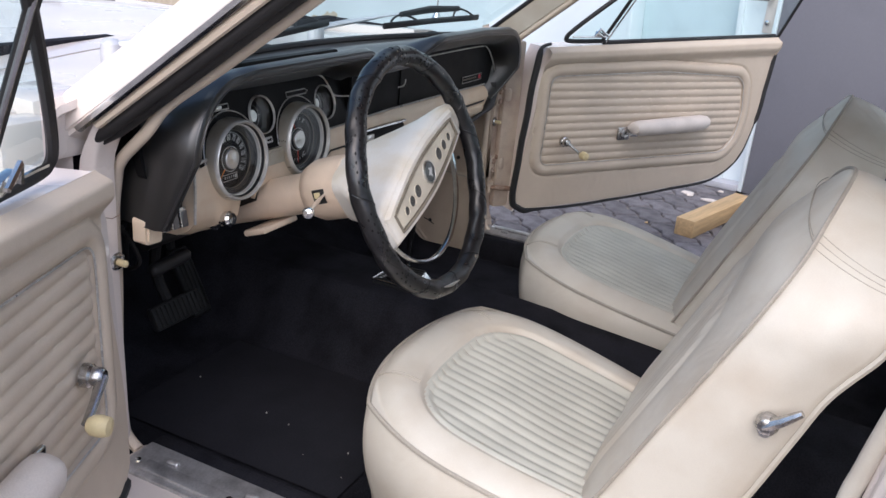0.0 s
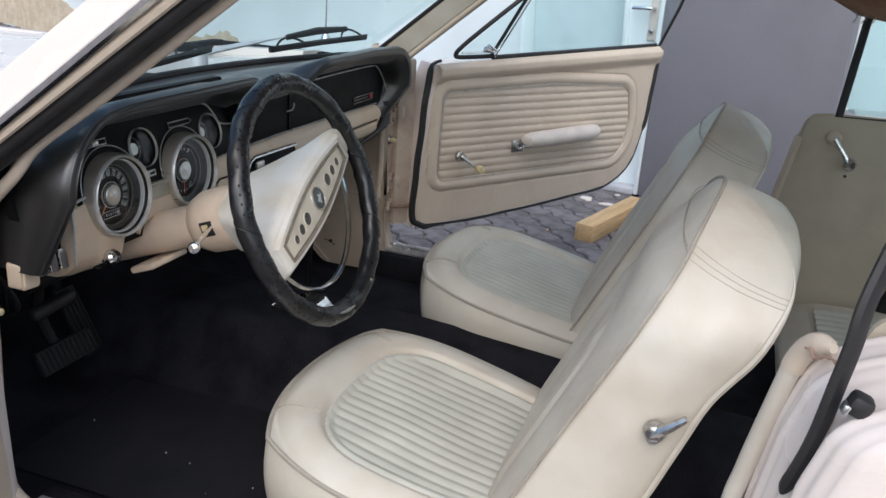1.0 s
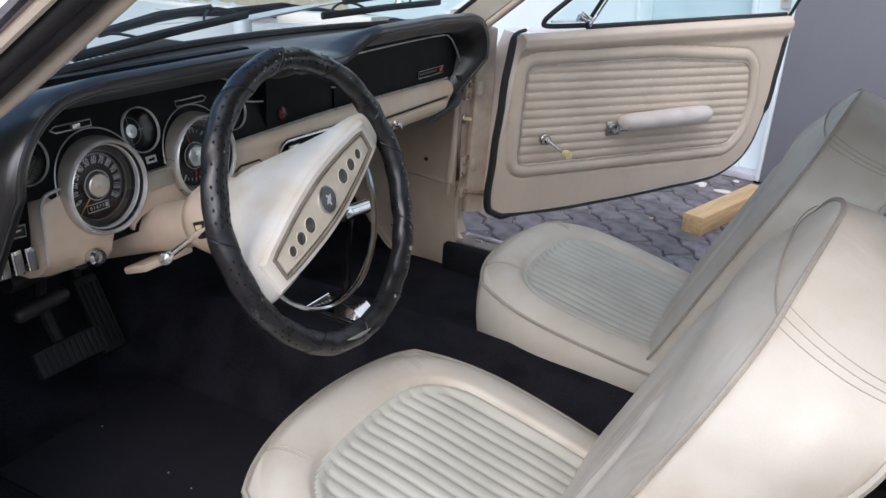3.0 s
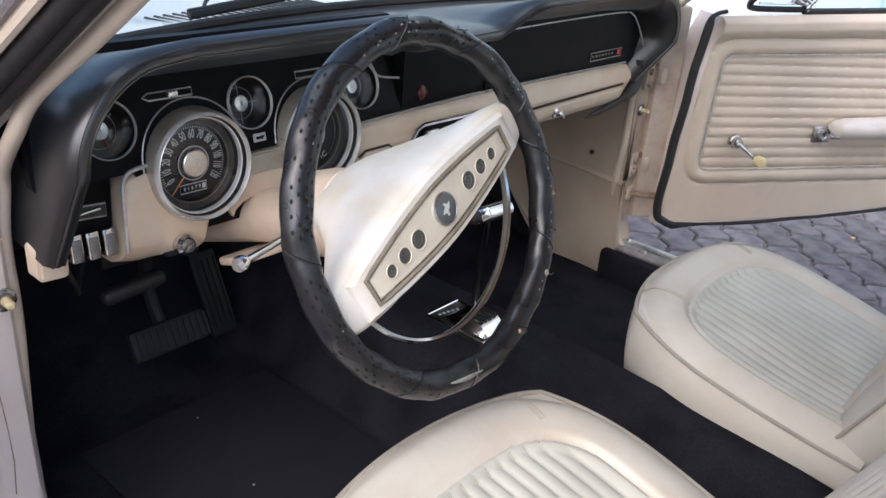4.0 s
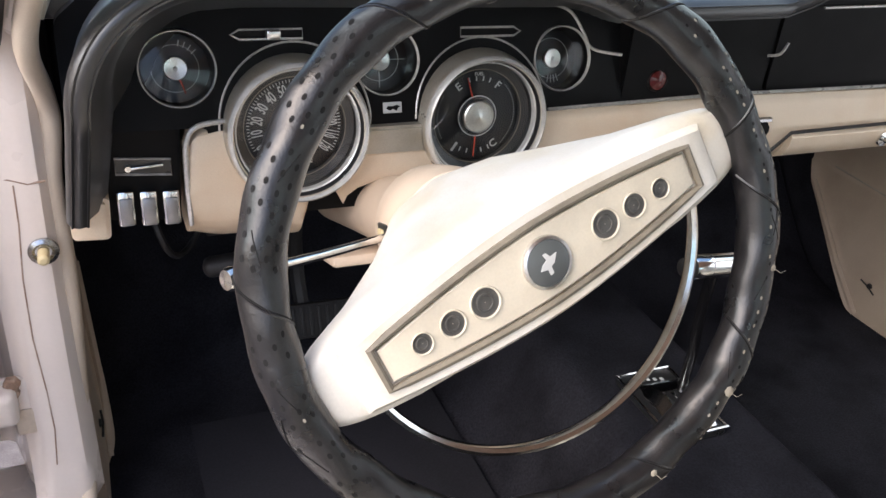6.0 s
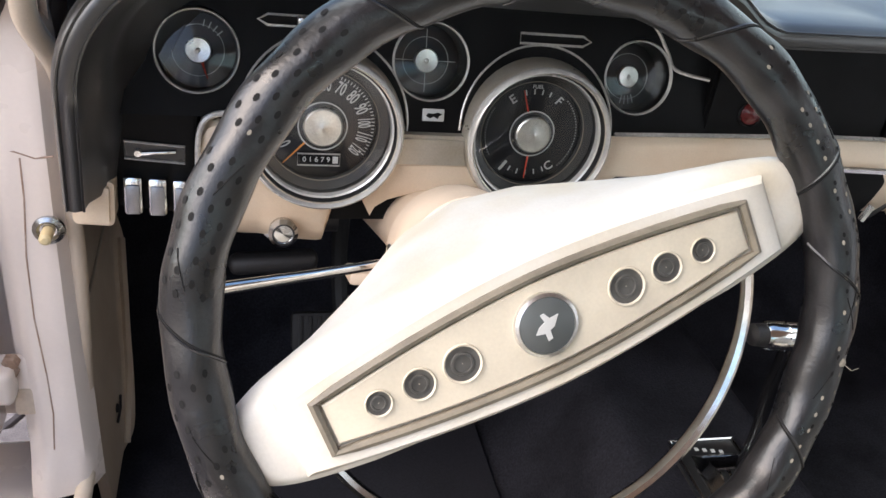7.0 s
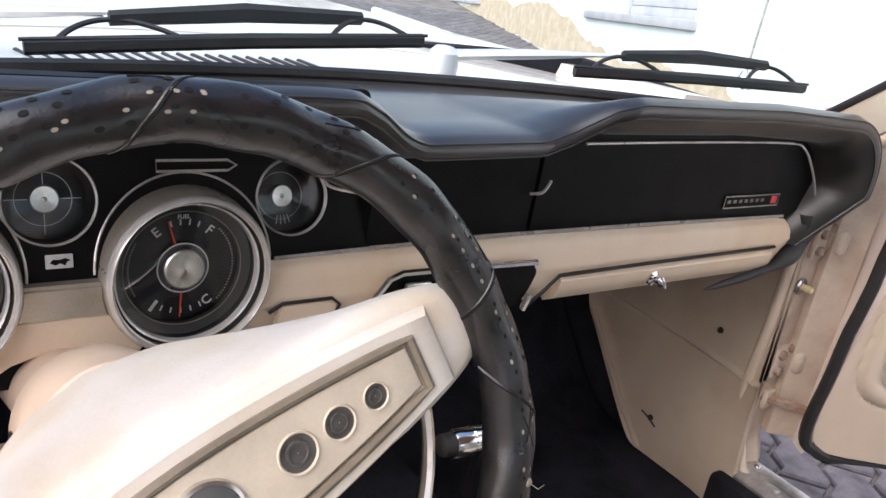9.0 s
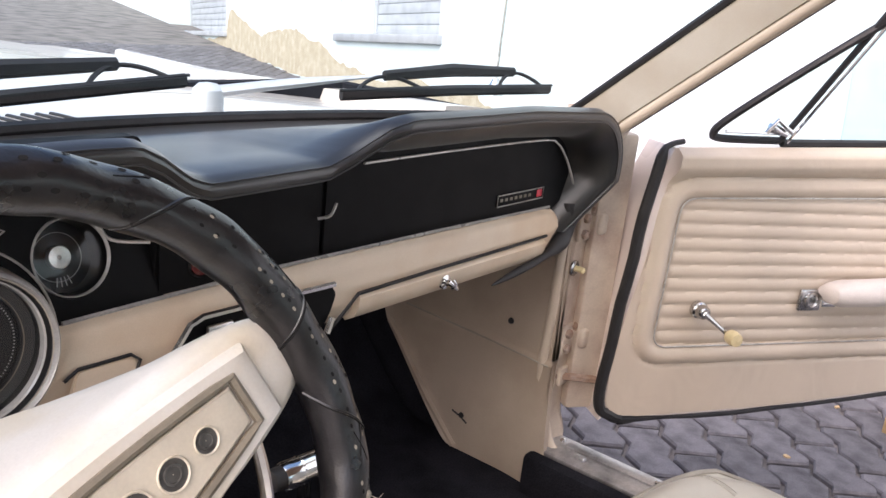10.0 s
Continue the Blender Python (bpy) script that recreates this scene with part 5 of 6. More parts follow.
part("grip", rbox((0.098, 0.024, 0.024), pose(-0.490, 0.078, 0.538, 0, -4, 0), 0.010, 3), RUBBER, pb)

# ---------------------------------------------------------------- steering wheel and column
WHEEL = pose(-0.3595, -0.359, 0.7685, 70)
wheel = thing("steering_wheel", (-0.36, -0.36, 0.76), "black leather-wrapped steering wheel with white two-spoke pad", "steering wheel", local=True)
wheel.matrix_basis = WHEEL
RING, TUBE = 0.1935, 0.0160


def rim_point(a, b, lift=0.0):
    """A point on the rim: a round the wheel, b round the tube (0 outward, 90 towards the driver)."""
    wob = 0.0008 * math.sin(a * 9 + b) + 0.0006 * math.sin(a * 23 + 2 * b) + 0.0009 * noise.noise(Vector((math.cos(a) * 9, math.sin(a) * 9, b * 1.4)))
    r = TUBE + wob + lift
    return Vector(((RING + r * math.cos(b)) * math.cos(a), (RING + r * math.cos(b)) * math.sin(a), r * math.sin(b)))


rings = [[rim_point(2 * math.pi * i / 260, 2 * math.pi * j / 24) for j in range(24)] for i in range(260)]
rim = part("rim", _ringed(rings), LEATHER, wheel, "worn perforated black leather cover")
HOLE = material("deep black hole", (0.003, 0.003, 0.003), 0.9)
WORN = material("pale worn backing and half-lit holes", (0.34, 0.31, 0.25), 0.8)


def dots(spans, rows, size, mat, name, seed, chance=1.0, pitch=0.0105):
    r = random.Random(seed)
    vs, fs = [], []
    for a0, a1 in spans:
        n = int(abs(a1 - a0) * RING / pitch)
        for i in range(n):
            for k, b in enumerate(rows):
                if r.random() > chance:
                    continue
                a = a0 + (a1 - a0) * (i + 0.5 * (k % 2)) / n + r.uniform(-0.004, 0.004)
                c = rim_point(a, b, 0.0003)
                ta = (rim_point(a + 0.01, b, 0.0003) - c).normalized()
                tb = (rim_point(a, b + 0.1, 0.0003) - c).normalized()
                q = len(vs)
                for s in range(8):
                    vs.append(c + ta * math.cos(s * math.pi / 4) * size * 1.6 + tb * math.sin(s * math.pi / 4) * size)
                fs.append(tuple(range(q, q + 8)))
    me = bpy.data.meshes.new(name)
    me.from_pydata([tuple(v) for v in vs], [], fs)
    me.materials.append(mat)
    ob = new(name, me)
    ob.parent = rim
    return tagged(ob, kind="stuff")


D = math.pi / 180
rows = [math.radians(b) for b in (36, 60, 88, 112)]
spans = [(64 * D, 84 * D), (88 * D, 116 * D), (128 * D, 150 * D), (153 * D, 176 * D), (184 * D, 206 * D), (209 * D, 232 * D)]
dots(spans, rows, 0.0015, HOLE, "perforation", 3, 0.78, 0.0125)
# pale dots: worn backing, plus half-lit holes put in as colour
dots(spans, [math.radians(b) for b in (60, 88)], 0.0010, WORN, "pale_spot", 21, 0.10, 0.0125)
dots([(-52 * D, -30 * D), (-26 * D, -2 * D), (4 * D, 28 * D), (31 * D, 56 * D), (236 * D, 262 * D)], [math.radians(b) for b in (58, 92)], 0.0010, HOLE, "perforation", 5, 0.7, 0.011)
dots([(-50 * D, 56 * D), (88 * D, 116 * D)], [math.radians(b) for b in (64, 96)], 0.0010, WORN, "pale_spot", 7, 0.50, 0.011)
# wrapped joints and wrinkles
for a, run in ((58, 30), (122, -26), (180, 22), (238, 30), (268, 18), (300, -24), (332, 22), (5, 34), (30, -18), (92, 30)):
    pts = [rim_point(radians(a + run * (i / 16 - 0.5) * 0.55), radians(-60 + 240 * i / 16), 0.0001) for i in range(17)]
    part("joint", tube(pts, 0.0006, 5), HOLE, rim)
    part("lip", tube([rim_point(radians(a + 0.5 + run * (i / 16 - 0.5) * 0.55), radians(-60 + 240 * i / 16), -0.0001) for i in range(17)], 0.0009, 5), LEATHER, rim)
r = random.Random(2)
for i in range(16):
    a0, b0, way = r.uniform(0, 360), r.uniform(20, 120), r.choice((-1, 1))
    pts = [rim_point(radians(a0 + 6 * k / 5), radians(b0 + 25 * k / 5 * way), 0.0001) for k in range(6)]
    part("crease", tube(pts, 0.0004, 4), HOLE, rim)
for a, b, s in ((-38, 85, 0.0045), (-64, 95, 0.003), (-8, 70, 0.003)):
    c = rim_point(radians(a), radians(b), 0.0004)
    part("worn_patch", lathe([(s, 0), (s * 0.6, 0.0008), (0.0002, 0.001)], Matrix.Translation(c) @ pose(0, 0, 0, 0, 0, a), 7, False), WORN, rim)
    part("loose_thread", tube([c, c + Vector((0.004, -0.004, 0.004)), c + Vector((0.010, -0.003, 0.003))], 0.00025, 4), WORN, rim)
pale = [rim_point(radians(a), radians(95), 0.0003) for a in range(-104, -86, 2)]
part("rubbed_strip", tube(pale, [0.0008 + 0.0022 * math.sin(math.pi * i / 8) for i in range(9)], 5, flat=0.4), SATIN, rim, "shiny rubbed strip")

# the white pad: a long two-ended wedge, drawn back to the column
TURN = pose(0, 0, -0.008, 0, 0, 24.5)


def pad_ring(half, h_mid, h_end, z, n=40, back=0.0):
    """An outline like a long lozenge with blunt ends; h: half heights."""
    out = []
    for i in range(n):
        a = 2 * math.pi * i / n
        c, s = math.cos(a), math.sin(a)
        x = half * math.copysign(min(1, abs(c) ** 0.24), c) if abs(c) > 1e-6 else 0.0
        t = abs(x) / half
        h = h_mid + (h_end - h_mid) * t ** 1.6
        y = h * math.copysign(abs(s) ** 0.42, s)
        out.append(TURN @ Vector((x, y + back, z)))
    return out


body = loft([pad_ring(0.058, 0.052, 0.040, -0.135), pad_ring(0.070, 0.058, 0.042, -0.110), pad_ring(0.105, 0.060, 0.036, -0.070), pad_ring(0.150, 0.054, 0.030, -0.035),
             pad_ring(0.180, 0.050, 0.031, -0.012), pad_ring(0.187, 0.048, 0.031, -0.002), pad_ring(0.185, 0.0445, 0.0280, 0.0055), pad_ring(0.176, 0.041, 0.024, 0.009)])
pad_ob = part("centre_pad", body, HUBWHITE, wheel, "white moulded two-spoke centre pad", 60)


def lozenge(half, hm, he, z, n=10):
    pts = []
    for i in range(n + 1):
        x = -half + 2 * half * i / n
        pts.append((x, hm + (he - hm) * (abs(x) / half) ** 1.7, z))
    return [TURN @ Vector(p) for p in pts] + [TURN @ Vector((x, -y, z)) for x, y, z in reversed(pts)]


hump = loft([lozenge(0.156, 0.042, 0.0245, 0.004, 20), lozenge(0.156, 0.042, 0.0245, 0.012, 20), lozenge(0.152, 0.0385, 0.0215, 0.0165, 20), lozenge(0.1372, 0.030, 0.0165, 0.0165, 20), lozenge(0.1350, 0.028, 0.0150, 0.0130, 20)])
part("raised_border", hump, HUBWHITE, pad_ob, "", 50)
part("groove", tube(lozenge(0.1366, 0.0295, 0.0160, 0.0168, 20), 0.0030, 6, True), OLIVE, pad_ob, "olive grey groove")
plate = part("spoke_plate", loft([lozenge(0.1323, 0.0255, 0.0125, 0.0130, 20), lozenge(0.1323, 0.0255, 0.0125, 0.0165, 20), lozenge(0.1307, 0.0245, 0.0115, 0.0175, 20)]), PLATE, pad_ob, "ivory spoke plate with six round holes")
GREYHOLE = material("grey hole lining", (0.085, 0.082, 0.075), 0.45, blotch=0.25, blotch_size=0.01)
for x, rr in ((0.0525, 0.0108), (0.0792, 0.0090), (0.1038, 0.0073)):
    for s in (-1, 1):
        m = TURN @ Matrix.Translation((s * x, 0, 0.0178))
        hole = part("hole", lathe([(rr, 0.0006), (rr * 0.90, 0.0002), (rr * 0.66, -0.0001), (rr * 0.62, 0.0008), (rr * 0.50, 0.0009), (rr * 0.46, 0.0), (0.0003, -0.0001)], m, 24, False), GREYHOLE, plate)
        part("ring", lathe([(rr * 1.10, 0), (rr * 1.05, 0.0014), (rr * 0.96, 0.0008), (rr * 0.94, 0)], m, 24, False), PLATE, hole)
hub = part("horn_badge", lathe([(0.0172, 0), (0.0172, 0.003), (0.0155, 0.0042), (0.0003, 0.0048)], TURN @ Matrix.Translation((0, 0, 0.0172)), 32, False), material("slate badge", (0.09, 0.10, 0.10), 0.35, blotch=0.1), plate, "round slate grey horn badge")
part("ring", lathe([(0.0195, 0), (0.0190, 0.0030), (0.0170, 0.0040), (0.0165, 0.0030)], TURN @ Matrix.Translation((0, 0, 0.0172)), 32, False), SATIN, hub)
part("emblem", slab([(-0.010, -0.001), (-0.004, -0.0035), (-0.0045, -0.009), (-0.001, -0.009), (0.0, -0.003), (0.004, -0.002), (0.010, 0.004), (0.0035, 0.0045), (0.0015, 0.0095), (-0.0015, 0.0095), (-0.001, 0.004), (-0.006, 0.0025)], 0.0008,
                    TURN @ pose(0, 0, 0.0216, 0, 0, 8) @ Matrix.Diagonal((0.85, 0.85, 1, 1))), MARK, hub, "pale emblem shape")
ringpts = [Vector((0.147 * math.cos(radians(a)), 0.147 * math.sin(radians(a)), -0.020)) for a in range(200, 388, 4)]
part("horn_ring", tube(ringpts, 0.0040, 8, flat=1.4), CHROME, wheel, "thin chrome horn ring")

col = thing("steering_column", (-0.36, -0.20, 0.711), "cream painted steering column with stalk", "steering column", local=True)
col.matrix_basis = WHEEL
sh = part("shroud", lathe([(0.050, -0.136), (0.054, -0.140), (0.056, -0.165), (0.055, -0.205), (0.047, -0.225), (0.037, -0.232), (0.036, -0.42), (0.036, -0.52)], Matrix(), 40), COLUMN, col, "cream painted column shroud")
slot = part("stalk_slot", rbox((0.004, 0.026, 0.026), pose(-0.054, -0.004, -0.180, 0, 0, 4), 0.002), DIAL, sh)
part("slot_plate", rbox((0.006, 0.010, 0.012), pose(-0.0555, -0.001, -0.182), 0.001), IVORY, slot)
wi = WHEEL.inverted()
st = part("indicator_stalk", tube([wi @ Vector(p) for p in ((-0.404, -0.193, 0.707), (-0.48, -0.230, 0.717), (-0.548, -0.264, 0.728))], [0.0036, 0.0040, 0.0046], 10), CHROME, col, "chrome indicator stalk")
part("tip", lathe([(0.0048, -0.006), (0.0085, 0.0), (0.0095, 0.007), (0.0075, 0.011), (0.0003, 0.012)], wi @ look((-0.553, -0.2665, 0.7285), (-0.404, -0.193, 0.707)), 18, False), CHROME, st)
part("bracket", rbox((0.10, 0.012, 0.05), pose(-0.02, -0.046, -0.33), 0.004), COLUMN, col)

# gear selector on the tunnel
sel = thing("gear_selector", (0.01, -0.13, 0.385), "chrome T-handle gear selector with chrome gate plate", "gear selector")
base = part("gate_plate", rbox((0.080, 0.126, 0.014), pose(-0.008, -0.158, 0.394), 0.005), DIAL, sel, "dark gate plate")
part("chrome_frame", tube([(-0.048, -0.220, 0.401), (0.032, -0.220, 0.401), (0.032, -0.097, 0.401), (-0.048, -0.097, 0.401)], 0.0028, 6, True), CHROME, base)
part("chrome_slope", loft([[(-0.036, y, 0.4005), (-0.028, y, 0.4005 + h), (0.020, y, 0.4005 + h), (0.028, y, 0.4005)] for y, h in ((-0.214, 0.001), (-0.196, 0.018), (-0.165, 0.022), (-0.140, 0.016), (-0.120, 0.001))]), CHROME, base, "curved chrome gate cover")
for i in range(4):
    part("slot", rbox((0.008, 0.036, 0.004), pose(-0.022 + 0.012 * i, -0.180, 0.4215, -4, 0, 0), 0.001), DIAL, base)
for i in range(5):
    part("mark", rbox((0.0045, 0.0050, 0.0008), pose(-0.030 + 0.0095 * i, -0.1085 - 0.002 * i, 0.4013), 0), MARK, base)
part("stem", tube(smooth_path([(0.012, -0.150, 0.41), (0.006, -0.158, 0.47), (-0.006, -0.166, 0.52), (-0.016, -0.176, 0.575), (-0.020, -0.180, 0.608)], 5), 0.007, 10), GLOSSBLACK, sel)
TEE = pose(-0.054, -0.182, 0.617, 0, 94, 0)
part("button", lathe([(0.006, -0.014), (0.0105, -0.011), (0.011, 0.0)], TEE, 20), RUBBER, sel)
part("handle", lathe([(0.0125, 0), (0.0140, 0.003), (0.0140, 0.020), (0.0132, 0.021), (0.0140, 0.022), (0.0140, 0.082), (0.010, 0.087)], TEE, 24), CHROME, sel, "ribbed chrome T-handle")

# ---------------------------------------------------------------- front bucket seats
seat = thing("bucket_seat", (-0.36, -0.60, 0.23), "parchment vinyl bucket seat with pleated centre and dark piping", "seat", "front bucket seats")
SX, HW = -0.36, 0.2545


def pipe_z(y):
    return 0.476 - 0.215 * max(0.0, -y - 0.40) - 0.10 * max(0.0, y + 0.40) ** 1.2


def seat_xy(a, b):
    """From the unit square to the cushion's outline: round in front, square behind."""
    k = 0.82 if b > 0 else 0.25
    x = a * math.sqrt(1 - k * b * b * (0.85 if b > 0 else 1) / 2)
    y = b * math.sqrt(1 - k * a * a / 2)
    return SX - 0.0265 + HW * x * (1.0 + 0.03 * b), -0.595 + 0.222 * y + (0.008 if b > 0 else 0)


def insert_of(a, b):
    return ((abs(a + 0.07) / 0.71) ** 4 + (max(b + 0.05, 0) / 0.64) ** 4) ** 0.25


def top(u, v):
    a, b = 2 * u - 1, 2 * v - 1
    x, y = seat_xy(a, b)
    e = max(abs(a), b if b > 0 else 0)
    e = (abs(a) ** 5 + max(b, 0) ** 5) ** 0.2
    ins = insert_of(a, b)
    z = pipe_z(y) + 0.024 * (1 - min(e, 1) ** 7)
    roll = 0.007 * math.sin(math.pi * min(max((e - 0.60) / 0.40, 0), 1))
    z += roll
    if ins < 1:
        ribs = abs(math.sin(math.pi * (a + 0.07) / 0.71 * 8))
        z += -0.013 * step(1.0, 0.88, ins) + 0.0046 * ribs ** 0.6 * step(0.99, 0.86, ins)
    z -= 0.007 * math.exp(-((ins - 1.0) / 0.03) ** 2)
    z += 0.004 * noise.noise(Vector((x * 7, y * 7, 1.3))) * (1 - e ** 4 if e < 1 else 0)
    return (x, y, z - 0.006)


def sheet_where(fn, nu, nv, keep):
    """A grid with only the faces whose middle passes keep(a, b)."""
    bm = grid(fn, nu, nv)
    bm.faces.ensure_lookup_table()
    gone = [f for k, f in enumerate(bm.faces) if not keep(2 * (k % nu + 0.5) / nu - 1, 2 * (k // nu + 0.5) / nv - 1)]
    bmesh.ops.delete(bm, geom=gone, context="FACES")
    return bm


part("cushion", sheet_where(top, 170, 90, lambda a, b: insert_of(a, b) >= 0.995), VINYL, seat, "smooth padded cushion border", 80)
part("insert", sheet_where(top, 170, 90, lambda a, b: insert_of(a, b) < 0.995), PLEAT, seat, "pleated cushion centre", 80)
for i in range(-7, 8):
    a = -0.07 + 0.71 * i / 8
    far_b = 0.64 * max(1 - (abs(i) / 8) ** 4, 0) ** 0.25 * 0.95 - 0.05
    row = [top((a + 1) / 2, (-0.98 + (far_b + 0.98) * k / 30 + 1) / 2) for k in range(31)]
    part("pleat_seam", tube([Vector(p) + Vector((0, 0, 0.0002)) for p in row], 0.0008, 5), THREAD, seat)
edge = []
N = 34
for i in range(N):
    edge.append((-1, -1 + 2 * i / N))
for i in range(N):
    edge.append((-1 + 2 * i / N, 1))
for i in range(N + 1):
    edge.append((1, 1 - 2 * i / N))
rimline = []
for a, b in edge:
    x, y = seat_xy(a, b)
    rimline.append(Vector((x, y, pipe_z(y) - 0.006)))


def skirt(p, t):
    """The side below the piping: a slight bulge, then in towards the base."""
    c = Vector((SX, -0.60, p.z))
    d = (p - c)
    d.z = 0
    d.normalize()
    low = 0.262 + 0.02 * step(-0.5, -0.8, p.y)
    q = p + d * (0.010 * math.sin(math.pi * min(t * 1.3, 1)) - 0.020 * t * t) + Vector((0, 0, (low - p.z) * t))
    q += d * 0.003 * noise.noise(Vector((p.x * 6, p.y * 6, t * 3)))
    return q


part("skirt", loft([[skirt(p, t / 10) for p in rimline] for t in range(11)], False), VINYL, seat, "smooth vinyl cushion side")
part("piping", tube(rimline, 0.0040, 6), PIPING, seat, "dark worn piping")
part("base", box(SX - 0.21, SX + 0.21, -0.82, -0.41, 0.228, 0.30, 0.01), CARPET, seat)
for s in (-1, 1):
    part("track", box(SX + s * 0.19 - 0.015, SX + s * 0.19 + 0.015, -0.86, -0.40, 0.222, 0.245, 0.004), RUBBER, seat)


def stitch(pts, off, name="stitching"):
    for o in off:
        part(name, tube([Vector(p) + Vector(o) for p in pts], 0.0006, 5), THREAD, seat)


# sewn joints across the front border
for a0 in (-0.55, 0.60):
    pts = []
    for i in range(9):
        b = 0.60 + 0.40 * i / 8
        a = a0 * (1.0 + 0.18 * (i / 8))
        pts.append(top((a + 1) / 2, (b + 1) / 2))
    stitch(pts, [(-0.004, 0, 0.0006), (0.004, 0, 0.0006)])
    part("seam", tube([Vector(p) + Vector((0, 0, -0.0004)) for p in pts], 0.0009, 5), THREAD, seat)

BACK_F = [(0.36, -0.735), (0.42, -0.765), (0.50, -0.803), (0.60, -0.849), (0.70, -0.897), (0.78, -0.935), (0.83, -0.960), (0.86, -0.972), (0.885, -0.984), (0.899, -0.993)]
BACK_R = [(0.36, -0.875), (0.40, -0.900), (0.51, -0.952), (0.62, -0.992), (0.69, -1.018), (0.75, -1.056), (0.80, -1.078), (0.84, -1.087), (0.87, -1.078), (0.889, -1.050), (0.899, -1.014)]
BACK_W = [(0.36, 0.225), (0.42, 0.243), (0.55, 0.249), (0.70, 0.247), (0.74, 0.245), (0.90, 0.245)]


def eased(pts):
    return [(q.x, q.y) for q in smooth_path([Vector((a, b, 0)) for a, b in pts], 6)]


BACK_F, BACK_R, BACK_W = eased(BACK_F), eased(BACK_R), eased(BACK_W)


def back_at(z):
    w = straight(z, BACK_W)
    if z > 0.74:
        w *= max(1 - ((z - 0.74) / 0.1575) ** 2, 0.0) ** 0.62
    return straight(z, BACK_F), straight(z, BACK_R), max(w, 0.012)


def drop(z, d):
    """The head of the backrest falls away to the rear; d: metres behind its front edge."""
    return 0.030 * min(max(d / 0.12, 0), 1) * step(0.78, 0.90, z)


def back_side(z, t, s, out=0.0):
    """A point of the backrest's flank on side s; t runs from the front edge to the rear one."""
    f, r_, w = back_at(z)
    puff = 0.010 * math.sin(math.pi * t) + 0.0035 * noise.noise(Vector((z * 9, t * 3, 5.0 * (s < 0)))) * math.sin(math.pi * t) ** 0.5
    y = f + (r_ - f) * t
    return Vector((SX + s * (w + puff + out), y, z - drop(z, f - y)))


def back_front(z, x):
    f, r_, w = back_at(z)
    t = abs(x) / w
    y = f + 0.040 * (1 - t ** 2.6) * (0.5 + 0.5 * step(0.36, 0.48, z)) * (1 - 0.85 * step(0.78, 0.90, z)) - 0.012 * math.exp(-(t / 0.45) ** 2) * (1 - step(0.70, 0.82, z))
    ins = ((t / 0.68) ** 6 + (max(z - 0.45, 0) / 0.28) ** 6) ** (1 / 6)
    if ins < 1:
        y += -0.003 * step(1, 0.85, ins) + 0.0050 * abs(math.sin(math.pi * x / w / 0.68 * 7)) ** 0.6 * step(0.99, 0.94, ins)
    y -= 0.0015 * math.exp(-((ins - 1) / 0.05) ** 2)
    return Vector((SX + x, y, z))


def back_ring(z):
    f, r_, w = back_at(z)
    n = 84
    ring = [back_front(z, -w + 2 * w * i / n) for i in range(n + 1)]
    m = 12
    for i in range(1, m):
        ring.append(back_side(z, i / m, 1))
    for i in range(25):
        x = w - 2 * w * i / 24
        t = abs(x) / w
        y = r_ - 0.014 * (1 - t ** 2.5) * (1 - step(0.86, 0.90, z))
        ring.append(Vector((SX + x, y, z - drop(z, f - y))))
    for i in range(1, m):
        ring.append(back_side(z, 1 - i / m, -1))
    return ring


zs = [0.36 + 0.49 * i / 46 for i in range(46)] + [0.85, 0.858, 0.866, 0.873, 0.879, 0.884, 0.888, 0.8915, 0.8945, 0.897]
part("backrest", loft([back_ring(z) for z in zs]), VINYL, seat, "padded vinyl backrest with pleats", 80)
for which in (0, 1):
    left, right = [], []
    for z in (zs[1:] if which == 0 else [q for q in zs[1:] if q < 0.86]):
        f, r_, w = back_at(z)
        y = f + 0.001 if which == 0 else r_ - 0.001
        zz = z - drop(z, f - y)
        left.append(Vector((SX - w - 0.001, y, zz)))
        right.append(Vector((SX + w + 0.001, y, zz)))
    for line in ((left + right[::-1],) if which == 0 else (left, right)):
        part("back_piping", tube(line, 0.0030 if which == 0 else [0.0042 * min(1.0, (len(line) - k) / 9 + 0.08) for k in range(len(line))], 6), PIPING if which == 0 else VINYL, seat, "dark worn piping" if which == 0 else "pale piping")
# sewn band across the head of the backrest
band = []
for i in range(12):
    t = i / 11
    z = 0.845 - 0.028 * t
    band.append(back_side(z, t, -1, 0.0002))
for dz in (0.006, -0.006):
    part("stitching", tube([back_side(0.845 - 0.028 * i / 11 + dz, i / 11, -1, 0.0002) for i in range(12)], 0.0006, 5), THREAD, seat)
part("seam", tube(band, 0.0006, 5), THREAD, seat)
front_band = [back_front(0.842 + 0.008 * math.sin(math.pi * i / 20), -0.165 + 0.330 * i / 20) + Vector((0, 0.001, 0)) for i in range(21)]
part("seam", tube(front_band, 0.0006, 5), THREAD, seat)
stitch(front_band, [(0, 0.0005, 0.006), (0, 0.0005, -0.006)])
band = []
for i in range(17):
    x = -0.185 + 0.37 * i / 16
    f, r_, w = back_at(0.812)
    band.append(Vector((SX + x, r_ - 0.014 * (1 - (abs(x) / w) ** 2.5) - 0.001, 0.812)))
part("seam", tube(band, 0.0020, 5), PIPING, seat)
